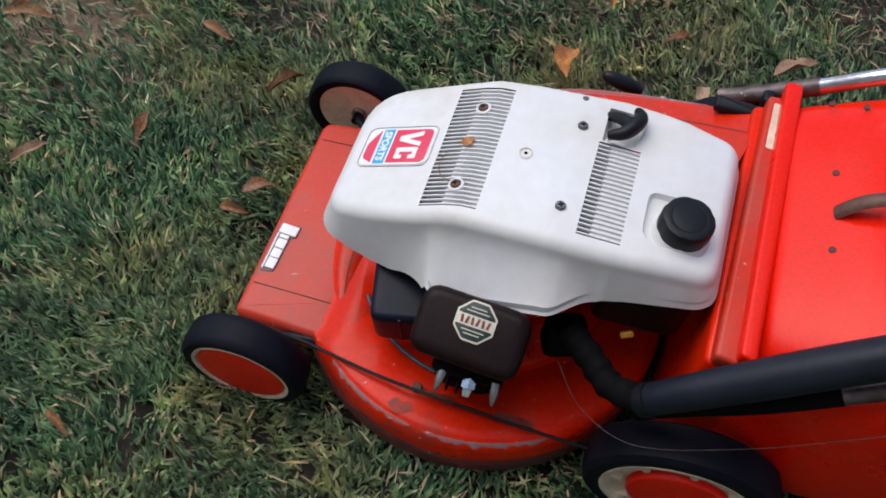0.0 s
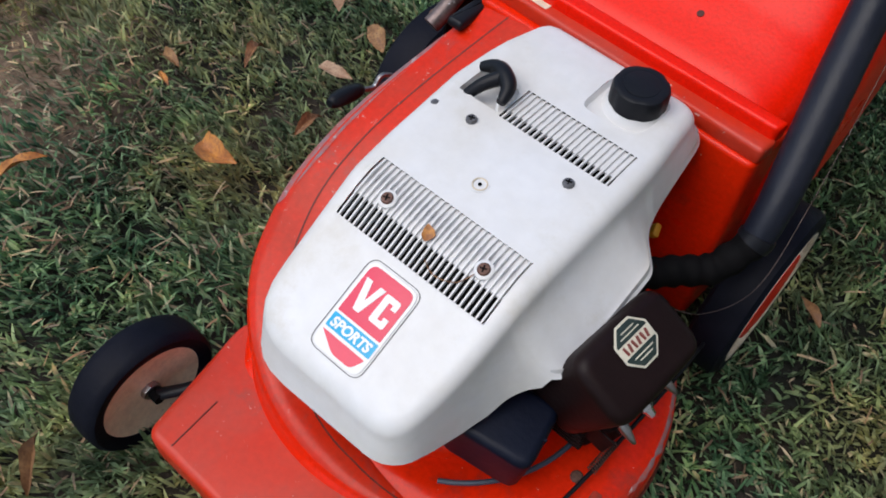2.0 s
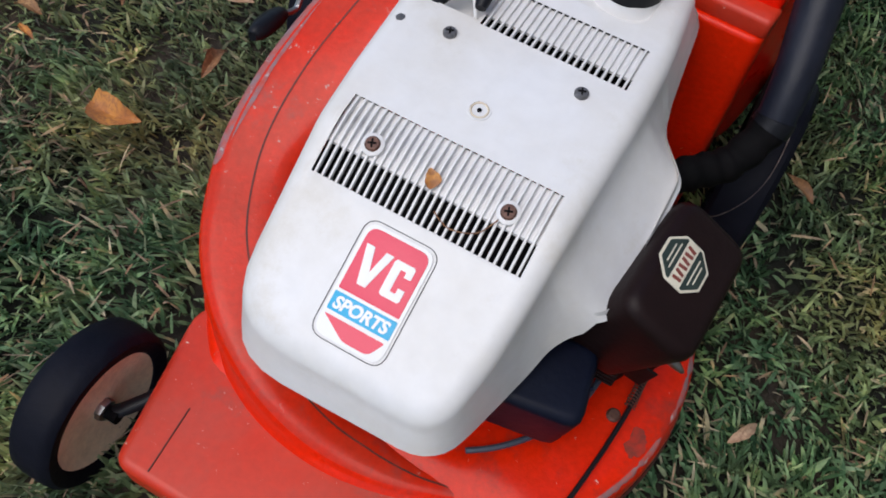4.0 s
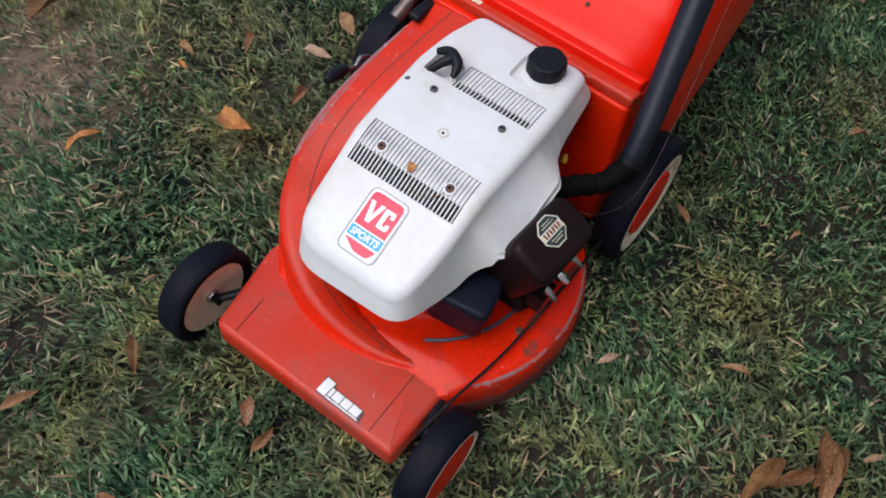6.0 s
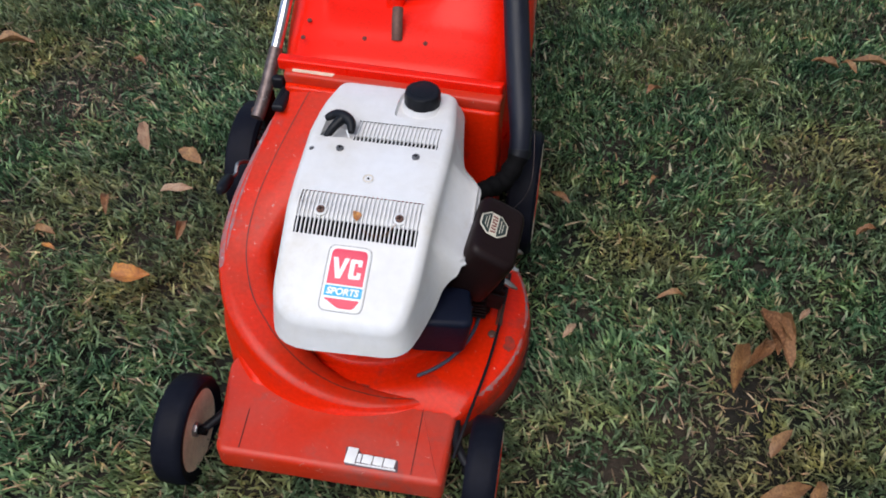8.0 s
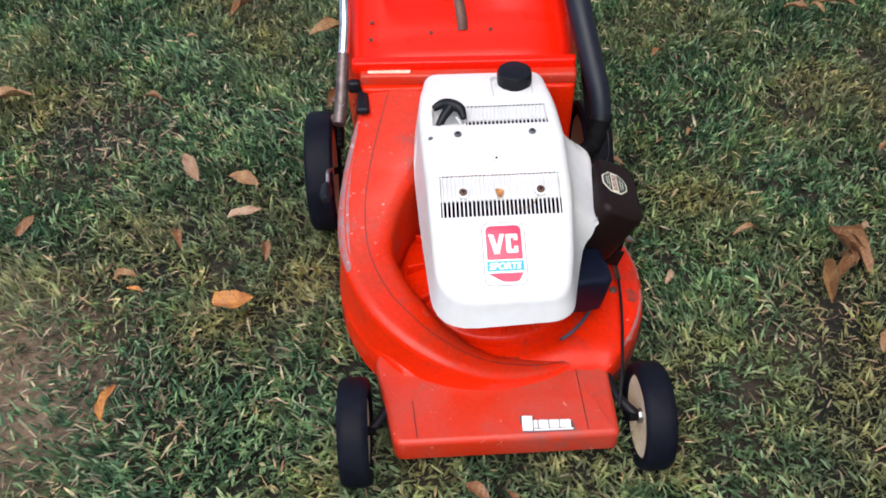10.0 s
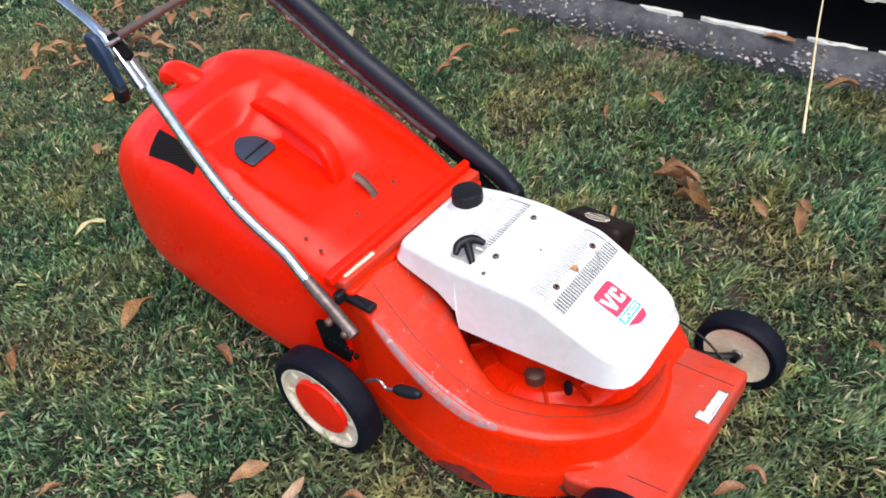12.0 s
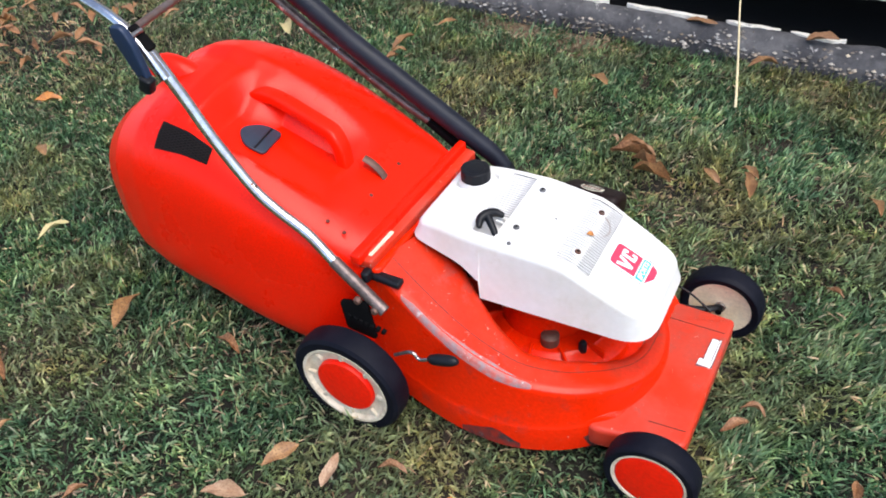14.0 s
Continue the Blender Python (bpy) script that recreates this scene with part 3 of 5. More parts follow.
bm, _ = sweep_open([q for q in RIMPATH if GRIME[0] < q.y < GRIME[1] and q.x < -0.1], low_grime)
part("grime_patch", bm, M["grimy"], deck, "black grime on the foot of the housing wall", 75)


def seam(s, p, n):
    w = min(band(s), 0.088) * 0.53
    return [p + n * (w - 0.0009) + Vector((0, 0, 0.0005)), p + n * (w + 0.0009) + Vector((0, 0, 0.0005))]


bm, _ = sweep_open([q for i, q in enumerate(RIMPATH) if i < len(RIMPATH) * 0.985], seam)
part("housing_seam", bm, M["seam"], deck, "dark seam on the housing top", 0)

# front bar with its name plate
front = part("front_bar", slab([(-0.186, -0.259, 0.016), (0.157, -0.259, 0.012), (0.160, -0.118, 0.02), (0.10, -0.06, 0.02), (-0.14, -0.06, 0.02), (-0.218, -0.085, 0.03)], 0.004, 0.055, 0.010, 6), M["panel"], mower, "faded red sheet metal front bar with sky sheen in its colour")
for x0, y0, x1, y1 in ((0.107, -0.132, 0.109, -0.250), (-0.156, -0.183, -0.151, -0.250)):
    d = Vector((x1 - x0, y1 - y0))
    part("panel_gap", box(0.0014, d.length, 0.0014, 0.0003, pose((x0 + x1) / 2, (y0 + y1) / 2, 0.0552, 0, 0, math.degrees(math.atan2(d.y, d.x)) - 90)), M["seam"], front)
# dark plate paints the outline and the blackish shadow round the white blocks
plate = part("name_plate", slab([(0.010, -0.2505, 0.003), (0.090, -0.2505, 0.003), (0.0865, -0.231, 0.003), (0.030, -0.229, 0.003), (0.026, -0.222, 0.003), (0.006, -0.2205, 0.003)], 0.0545, 0.0560, 0.0004, 3), M["inkgrey"], front, "name badge of white blocks, outline and shadow painted dark")
for x, w, top, bot in ((0.0095, 0.0160, -0.2222, -0.2480), (0.0268, 0.0060, -0.2306, -0.2446), (0.0343, 0.0152, -0.2306, -0.2448), (0.0508, 0.0148, -0.2312, -0.2450), (0.0668, 0.0168, -0.2318, -0.2454)):
    part("white_block", box(w, top - bot, 0.004, 0.0008, pose(x + w / 2, (top + bot) / 2, 0.0566, 0, 0, -3)), M["white"], plate)
part("underline", slab([(0.026, -0.2486, 0.0006), (0.086, -0.2492, 0.0006), (0.086, -0.2470, 0.0006), (0.026, -0.2464, 0.0006)], 0.0557, 0.0582, 0.0002, 2), M["white"], plate)

# rear body of the deck and the chute lip
chute = part("chute", slab([(-0.222, 0.318, 0.012), (0.156, 0.306, 0.012), (0.160, 0.40, 0.01), (-0.228, 0.40, 0.01)], 0.0, 0.286, 0.006, 4), M["deck"], mower, "red chute body behind the engine")
part("chute_lip", slab([(-0.224, 0.330, 0.006), (0.156, 0.311, 0.006), (0.160, 0.338, 0.006), (-0.226, 0.358, 0.006)], 0.284, 0.306, 0.005, 4), M["panel"], chute, "folded lip in the faded, sky-sheened red")
part("label_strip", slab([(-0.211, 0.3370, 0.003), (-0.136, 0.3330, 0.003), (-0.135, 0.3465, 0.003), (-0.210, 0.3510, 0.003)], 0.3055, 0.3070, 0.0005, 3), M["rimwhite"], chute, "cream paper sticker with worn print")

# engine below the cowl
engine = part("engine_base", lathe([(0.04, 0.06), (0.155, 0.06), (0.155, 0.082), (0.150, 0.088), (0.118, 0.094), (0.112, 0.10), (0.04, 0.10)], pose(-0.01, 0.06, 0), 64), M["deck"], mower, "red engine mounting ring in the well")
for a in range(0, 360, 30):
    c, s = math.cos(radians(a)), math.sin(radians(a))
    part("rib", box(0.046, 0.006, 0.022, 0.002, pose(-0.01 + 0.124 * c, 0.06 + 0.124 * s, 0.096, 0, 0, a + 12)), M["deck"], engine)
for a, d, r, z, mat in ((196, 0.086, 0.018, 0.126, "rust"), (230, 0.112, 0.008, 0.120, "black")):
    part("knob", lathe([(0.002, z), (r * 0.7, z - 0.001), (r, z - 0.006), (r, 0.09), (0.002, 0.09)], pose(-0.01 + d * math.cos(radians(a)), 0.06 + d * math.sin(radians(a)), 0), 20), M[mat], engine, "brown knob in the well" if mat == "rust" else "")
block = part("engine_block", lathe([(0.01, 0.09), (0.088, 0.09), (0.086, 0.150), (0.083, 0.152), (0.083, 0.172), (0.076, 0.178), (0.01, 0.178)], pose(-0.01, 0.08, 0), 48), M["deck"], mower, "red finned engine shroud below the cowl")
for i in range(9):
    part("cooling_fin", box(0.066, 0.088 - 0.003 * abs(i - 4), 0.0028, 0.001, pose(0.146, 0.066, 0.088 + i * 0.0095)), M["muffler"], block)
part("cylinder", box(0.08, 0.070, 0.085, 0.01, pose(0.145, 0.066, 0.125)), M["dark"], block)

# cowl
TY = [(-0.175, 0.238), (-0.126, 0.260), (-0.048, 0.297), (-0.034, 0.305), (-0.006, 0.320), (0.012, 0.327), (0.06, 0.333), (0.117, 0.338), (0.25, 0.338), (0.29, 0.331), (0.33, 0.318)]


def top_z(y):
    return float(np.interp(y, [a for a, _ in TY], [b for _, b in TY]))


COWL = [((-0.113, -0.150, 0.058), (-0.117, -0.159, 0.064), 0.196), ((0.080, -0.150, 0.050), (0.087, -0.158, 0.056), 0.206), ((0.093, -0.085, 0.02), (0.104, -0.085, 0.03), 0.200),
        ((0.097, -0.030, 0.02), (0.122, -0.020, 0.045), 0.221), ((0.099, 0.000, 0.02), (0.153, 0.005, 0.015), 0.243), ((0.103, 0.120, 0.02), (0.151, 0.136, 0.011), 0.271),
        ((0.102, 0.160, 0.02), (0.119, 0.172, 0.02), 0.273), ((0.100, 0.200, 0.02), (0.112, 0.200, 0.02), 0.278), ((0.088, 0.299, 0.026), (0.098, 0.307, 0.026), 0.292),
        ((-0.110, 0.304, 0.024), (-0.117, 0.312, 0.026), 0.292), ((-0.124, 0.216, 0.02), (-0.131, 0.216, 0.02), 0.277), ((-0.127, 0.166, 0.002), (-0.137, 0.164, 0.002), 0.250),
        ((-0.127, 0.160, 0.002), (-0.137, 0.158, 0.002), 0.207), ((-0.121, 0.030, 0.03), (-0.131, 0.030, 0.04), 0.204)]


def cowl_shell():
    seg = 6
    top = rpoly([c[0] for c in COWL], seg)
    low = rpoly([c[1] for c in COWL], seg)
    n, k = len(top), seg + 1
    zb = []
    for i in range(n):
        c, f = divmod(i, k)
        z = COWL[c][2]
        other = COWL[(c - 1) if f < k / 2 else (c + 1) % len(COWL)][2]
        zb.append(z + (other - z) * 0.22 * abs(f - seg / 2) / (seg / 2) * (0 if c in (11, 12, 4, 5) else 1))
    r = 0.016
    mid = Vector((-0.01, 0.07))
    lv = [[Vector((*(q + (mid - q).normalized() * d), z + h)) for q, z in zip(low, zb)] for d, h in ((0.005, 0.010), (0.0025, 0.0006))]
    for s in (0.0, 0.15, 0.3, 0.45, 0.6, 0.8, 1.0):
        ring = []
        for i, (p, q, z) in enumerate(zip(top, low, zb)):
            sx = 1 - (1 - s) ** 1.35 if i // k in (3, 4, 5, 6) else s
            xy = q + (p - q) * sx
            zt = top_z(p.y) - r
            ring.append(Vector((*xy, z + (zt - z) * s)))
        lv.append(ring)
    for a in (15, 30, 45, 60, 75, 90):
        ring2 = inset(top, r * (1 - math.cos(radians(a))))
        lv.append([Vector((*q, top_z(q.y) - r + r * math.sin(radians(a)))) for q in ring2])
    bm = rings(lv, False, False)
    bm.verts.ensure_lookup_table()
    rim = bm.verts[-n:]
    edges = [bm.edges.get((rim[i], rim[(i + 1) % n])) for i in range(n)]
    for loop in [[(x0, y0), (x1, y0), (x1, y1), (x0, y1)] for x0, x1, y0, y1 in GRILLES] + [rpoly(c, 4) for c in RECESSES]:
        hole = [bm.verts.new((x, y, 0)) for x, y in loop]
        for i in range(len(hole)):
            edges.append(bm.edges.new((hole[i], hole[(i + 1) % len(hole)])))
    keep = {v: v.co.z for v in rim}
    for v in rim:
        v.co.z = 0
    made = bmesh.ops.triangle_fill(bm, use_beauty=False, use_dissolve=False, edges=edges, normal=(0, 0, 1))
    faces = [g for g in made["geom"] if isinstance(g, bmesh.types.BMFace)]
    for y, _ in TY[1:-1]:
        geom = set(faces) | {e for f in faces for e in f.edges} | {v for f in faces for v in f.verts}
        cut = bmesh.ops.bisect_plane(bm, geom=list(geom), plane_co=(0, y, 0), plane_no=(0, 1, 0))
        faces = [g for g in cut["geom"] if isinstance(g, bmesh.types.BMFace)]
    inner = {v for f in faces for v in f.verts}
    for v in inner:
        v.co.z = keep[v] if v in keep else top_z(v.co.y)
    return bm


GRILLES = ((-0.100, 0.0795, -0.034, 0.030), (-0.051, 0.0795, 0.140, 0.188))
RECESSES = ([(-0.1040, 0.1425, 0.002), (-0.0535, 0.1425, 0.002), (-0.0535, 0.180, 0.010), (-0.1040, 0.190, 0.012)], [(-0.002, 0.207, 0.012), (0.066, 0.207, 0.022), (0.066, 0.280, 0.02), (-0.002, 0.280, 0.02)])
cowl = part("engine_cowl", cowl_shell(), M["cowl"], mower, "stained white plastic engine cowl", 48)


def recess(corners, depth, draft):
    """The moulded walls and floor of a hollow in the cowl's top."""
    ring = rpoly(corners, 4)
    lv = []
    for f in (0, 0.15, 0.5, 0.85, 1.0):
        d = draft * f + (draft if f == 1.0 else 0)
        lv.append([Vector((*q, top_z(q.y) - depth * f)) for q in inset(ring, d)])
    return rings(lv, False, True)


part("starter_recess", recess(RECESSES[0], 0.016, 0.0015), M["cowl"], cowl, "hollow under the starter handle", 50)
part("filler_recess", recess(RECESSES[1], 0.008, 0.003), M["cowl"], cowl, "shallow moulded hollow round the filler", 50)


def slat_mesh(y0, y1):
    bm = bmesh.new()
    ys = [y0 - 0.001] + [y for y, _ in TY if y0 < y < y1] + [y1 + 0.001]
    rows = []
    for y in ys:
        z = top_z(y) - 0.0004
        rows.append([bm.verts.new(v) for v in ((-0.0009, y, z - 0.0045), (-0.0012, y, z - 0.0008), (-0.0008, y, z), (0.0008, y, z), (0.0012, y, z - 0.0008), (0.0009, y, z - 0.0045))])
    for a, b in zip(rows, rows[1:]):
        for k in range(5):
            bm.faces.new((a[k], a[k + 1], b[k + 1], b[k]))
    return bm


for (x0, x1, y0, y1), count, shelf in zip(GRILLES, (29, 21), (-0.009, 0.155)):
    step = (x1 - x0) / count
    first = part("slat", slat_mesh(y0, y1), M["cowl"], cowl)
    first.location.x = x0 + step * 0.5
    for i in range(1, count):
        s = new("slat", first.data)
        s.parent = cowl
        s.location.x = x0 + step * (i + 0.5)
    zs = [top_z(y) - 0.0034 for y in (shelf, y1)]
    bm = bmesh.new()
    a = [bm.verts.new(v) for v in ((x0 - 0.0015, shelf, zs[0]), (x1 + 0.0015, shelf, zs[0]), (x1 + 0.0015, y1 + 0.0015, zs[1]), (x0 - 0.0015, y1 + 0.0015, zs[1]))]
    b = [bm.verts.new(v.co - Vector((0, 0, 0.003))) for v in a]
    bm.faces.new(a)
    bm.faces.new(b[::-1])
    for i in range(4):
        bm.faces.new((a[i], b[i], b[(i + 1) % 4], a[(i + 1) % 4]))
    part("grille_shelf", bm, M["cowl"], cowl, "grey shelf below the slots", 0)
    # liner painted near-black in place of the shade below the slots
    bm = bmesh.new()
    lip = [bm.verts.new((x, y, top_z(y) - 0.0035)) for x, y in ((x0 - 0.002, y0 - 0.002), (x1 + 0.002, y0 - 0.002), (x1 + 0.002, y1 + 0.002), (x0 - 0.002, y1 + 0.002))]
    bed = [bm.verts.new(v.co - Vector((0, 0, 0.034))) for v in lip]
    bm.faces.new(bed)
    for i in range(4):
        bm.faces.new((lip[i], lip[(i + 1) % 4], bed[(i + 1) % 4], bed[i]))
    part("grille_well", bm, M["dark"], cowl, "near-black liner, the shade below the slots in its colour", 0)

SLOPE = math.degrees(math.atan2(0.297 - 0.260, 0.078))


def screw(x, y, rad, mat, tilt, boss):
    z = top_z(y)
    m = pose(x, y, z, tilt)
    if boss:
        part("screw_boss", lathe([(0.001, -0.008), (rad * 1.5, -0.008), (rad * 1.5, 0.0006), (rad * 1.3, 0.0014), (0.001, 0.0014)], m, 24), M["cowl"], cowl)
    s = part("screw", lathe([(0.0005, 0.0), (rad, 0.0), (rad, 0.0022), (rad * 0.8, 0.0036), (0.0005, 0.004)], m, 24), mat, cowl, "dark screw head")
    # near-black bars paint the shade of the cross slot
    for a in (20, 110):
        part("slot", box(rad * 1.1, rad * 0.24, 0.001, 0.0002, m @ pose(0, 0, 0.0042, 0, 0, a)), M["dark"], s)


screw(-0.066, 0.0, 0.0062, M["rust"], 20, True)
screw(0.050, 0.0, 0.0062, M["rust"], 20, True)
screw(-0.066, 0.117, 0.0058, M["screwgrey"], 2, False)
screw(0.051, 0.117, 0.0058, M["screwgrey"], 2, False)
part("moulded_mark", lathe([(0.008, -0.001), (0.0095, -0.001), (0.0095, 0.0006), (0.008, 0.0006)], pose(-0.010, 0.064, top_z(0.064), 4), 24, True), M["cowl"], cowl)
part("boss_ring", lathe([(0.0062, -0.001), (0.0062, 0.0007), (0.0068, 0.0011), (0.0076, 0.0007), (0.0076, -0.001)], pose(-0.010, 0.064, top_z(0.064), 4), 28, True), M["rimwhite"], cowl, "worn moulded ring on the cowl")
# near-black disc paints the shade inside the pin hole
part("pin_hole_shade", lathe([(0.0003, -0.001), (0.002, -0.001), (0.002, 0.0006), (0.0003, 0.0006)], pose(-0.010, 0.064, top_z(0.064), 4), 12), M["dark"], cowl)
part("screw", lathe([(0.0005, 0.0), (0.004, 0.0), (0.004, 0.001), (0.0005, 0.002)], pose(-0.109, 0.112, top_z(0.112) - 0.001, 0, -12), 16), M["screwgrey"], cowl, "small dark screw head")

# cowl sticker in its colours
SM = pose(-0.011, -0.087, top_z(-0.087) + 0.0002, SLOPE)
sticker = part("sticker", slab([(-0.029, -0.046, 0.011), (0.029, -0.046, 0.011), (0.029, 0.046, 0.011), (-0.029, 0.046, 0.011)], 0, 0.0009, 0.0002, 6, SM), M["white"], cowl, "white bordered sticker in red and blue blocks")
EDGE = rpoly([(-0.0312, -0.0482, 0.012), (0.0312, -0.0482, 0.012), (0.0312, 0.0482, 0.012), (-0.0312, 0.0482, 0.012)], 6)
part("sticker_outline", pipe([SM @ Vector((q.x, q.y, 0.0003)) for q in EDGE + EDGE[:1]], 0.0004, 5, 1), M["screwgrey"], sticker, "thin dark line round the sticker")
part("red_field", slab([(-0.026, -0.009, 0.001), (0.026, -0.009, 0.001), (0.026, 0.043, 0.009), (-0.026, 0.043, 0.009)], 0.0007, 0.0013, 0.0002, 5, SM), M["pink"], sticker, "red block of the sticker")
part("blue_band", slab([(-0.0268, -0.0265, 0.001), (0.0268, -0.0265, 0.001), (0.0268, -0.0115, 0.001), (-0.0268, -0.0115, 0.001)], 0.0007, 0.0013, 0.0002, 2, SM), M["cyan"], sticker, "blue band of the sticker")
part("red_corner", slab([(-0.026, -0.030, 0.001), (0.025, -0.030, 0.001), (0.018, -0.043, 0.005), (-0.004, -0.043, 0.004)], 0.0007, 0.0013, 0.0002, 4, SM), M["pink"], sticker, "red corner of the sticker")
CHEVRON = [(-0.0150, -0.0005), (-0.0078, -0.0005), (0.0012, 0.0300), (-0.0056, 0.0300), (-0.0104, 0.0115), (-0.0154, 0.0300), (-0.0224, 0.0300)]
BRACKET = [(0.0046, 0.0005), (0.0188, 0.0005), (0.0204, 0.0022), (0.0204, 0.0108), (0.0146, 0.0108), (0.0146, 0.0062), (0.0100, 0.0062), (0.0100, 0.0238), (0.0146, 0.0238), (0.0146, 0.0196), (0.0204, 0.0196), (0.0204, 0.0278), (0.0188, 0.0296), (0.0046, 0.0296), (0.0030, 0.0278), (0.0030, 0.0022)]
for shape in (CHEVRON, BRACKET):
    part("white_shape", slab([(*q, 0.0004) for q in shape], 0.0011, 0.0017, 0.0001, 2, SM), M["white"], sticker)


def lettering(text, width, height, m, mat, parent, slant=0.0):
    """One flat word in the built-in font, scaled to its breadth and height."""
    cu = bpy.data.curves.new("lettering", "FONT")
    cu.body, cu.extrude, cu.offset = text, 0.0, 0.040
    ob = new("lettering", cu)
    me = bpy.data.meshes.new_from_object(ob.evaluated_get(bpy.context.evaluated_depsgraph_get()))
    bpy.data.objects.remove(ob)
    bm = bmesh.new()
    bm.from_mesh(me)
    bpy.data.meshes.remove(me)
    xs, ys = [v.co.x for v in bm.verts], [v.co.y for v in bm.verts]
    x0, y0, fx, fy = min(xs), min(ys), width / (max(xs) - min(xs)), height / (max(ys) - min(ys))
    for v in bm.verts:
        y = (v.co.y - y0) * fy
        v.co = m @ Vector(((v.co.x - x0) * fx - width / 2 + slant * y, y - height / 2, 0))
    return part("lettering", bm, mat, parent, "white printed word on the blue band", 0)


lettering("SPORTS", 0.0460, 0.0105, SM @ pose(-0.0010, -0.0190, 0.0016), M["white"], sticker, 0.16)

# fuel cap
CAP = (0.037, 0.250)
part("filler_neck", lathe([(0.01, 0.328), (0.034, 0.3290), (0.032, 0.332), (0.0295, 0.3395), (0.01, 0.3395)], pose(*CAP, 0), 32), M["cowl"], cowl)
lv = []
for z, f, deep in ((0.3325, 0.86, 0.0), (0.3345, 0.90, 0.0), (0.3385, 0.92, 0.2), (0.3400, 0.98, 1.0), (0.3570, 0.97, 1.0), (0.3605, 0.92, 1.0), (0.3620, 0.82, 0.6), (0.3618, 0.66, 0.0)):
    lv.append([Vector((CAP[0] + r * math.cos(math.pi * k / 36), CAP[1] + r * math.sin(math.pi * k / 36), z)) for k, r in ((k, f * (0.0300 - 0.0011 * deep * max(0.0, math.cos(6 * math.pi * k / 36)) ** 2)) for k in range(72))])
cap = part("fuel_cap", rings(lv), M["black"], mower, "lobed black plastic fuel cap", 35)
part("cap_disc", lathe([(0.001, 0.360), (0.019, 0.360), (0.0185, 0.3622), (0.017, 0.3626), (0.001, 0.3626)], pose(*CAP, 0), 24), M["black"], cap)

# starter handle
starter = part("starter_handle", pipe([(-0.102, 0.1735, 0.3470), (-0.087, 0.1782, 0.3525), (-0.072, 0.1730, 0.3545), (-0.059, 0.1625, 0.3525), (-0.055, 0.1465, 0.3470)], lambda t: 0.0048 + 0.0045 * math.sin(math.pi * t), 12, 6), M["black"], mower, "curved black starter pull handle")
part("stem", pipe([(-0.073, 0.1710, 0.3530), (-0.086, 0.1560, 0.3450), (-0.097, 0.1420, 0.3310)], lambda t: 0.0085 - 0.003 * t, 10, 4), M["black"], starter)
part("cord", pipe([(-0.066, 0.1580, 0.3410), (-0.060, 0.1500, 0.3350), (-0.056, 0.1420, 0.3250)], 0.0016, 6, 4), M["white"], starter)
part("fuel_tank", slab([(-0.085, 0.185, 0.02), (0.094, 0.185, 0.02), (0.088, 0.294, 0.02), (-0.092, 0.296, 0.02)], 0.190, 0.300, 0.010, 5), M["black"], mower, "black plastic fuel tank below the cowl")

# muffler box with its badge
MM = pose(0.1655, 0.063, 0.2214, 0, 26, -3)
muffler = part("muffler_cover", box(0.078, 0.126, 0.112, 0.013, MM @ pose(0.004, 0, -0.007), 5), M["muffler"], mower, "brown-black boxy muffler cover")
part("exhaust_plate", box(0.036, 0.086, 0.020, 0.004, pose(0.186, 0.069, 0.172, 0, 16, 0)), M["dark"], muffler, "dark plate that carries the bolts")
BM = MM @ pose(-0.008, 0.002, 0.0488)
badge = part("badge", slab([(0.0245 * math.cos(radians(22.5 + 45 * i)), 0.0245 * math.sin(radians(22.5 + 45 * i)), 0.001) for i in range(8)], 0, 0.001, 0.0002, 2, BM), M["cream"], muffler, "octagonal cream badge with dark bands")
for sign in (1, -1):
    band_ring = [(-0.0205, 0.0062, 0.001), (0.0205, 0.0062, 0.001), (0.0205, 0.0085, 0.001), (0.0088, 0.0205, 0.001), (-0.0088, 0.0205, 0.001), (-0.0205, 0.0085, 0.001)]
    lug = part("badge_band", slab(band_ring, 0.0008, 0.0014, 0.0002, 2, BM @ pose(0, 0, 0, 0, 0, 90 if sign > 0 else -90)), M["inkgreen"], badge, "dark green band of the badge")
    for y, w in ((0.0105, 0.026), (0.0145, 0.018)):
        part("badge_line", box(w, 0.0012, 0.0006, 0.0001, BM @ pose(0, 0, 0.0014, 0, 0, 90 if sign > 0 else -90) @ pose(0, y, 0)), M["cream"], lug)
for i in range(6):
    part("badge_mark", box(0.0030, 0.0085, 0.0008, 0.0002, BM @ pose(0, 0, 0.0013, 0, 0, 90) @ pose(-0.0150 + 0.006 * i, 0, 0, 0, 0, -10 if i % 2 else 8)), M["markred"], badge)


def bullet(x, y, z, ln, rad, rz):
    return part("bolt", lathe([(0.0005, 0), (rad, 0.0), (rad * 1.05, ln * 0.4), (rad * 0.75, ln * 0.7), (rad * 0.4, ln * 0.95), (0.0005, ln)], pose(x, y, z, 0, 118, rz), 12), M["steel"], mower, "pointed bright steel bolt")


bullet(0.202, 0.041, 0.172, 0.027, 0.0052, -8)
bullet(0.203, 0.104, 0.181, 0.027, 0.0052, 5)
plug = part("spark_plug", lathe([(0.001, 0), (0.006, 0), (0.006, 0.006), (0.009, 0.006), (0.009, 0.014), (0.006, 0.015), (0.0045, 0.024), (0.001, 0.024)], pose(0.200, 0.074, 0.172, 0, 116, 0), 6), M["chrome"], mower, "bright steel spark plug")
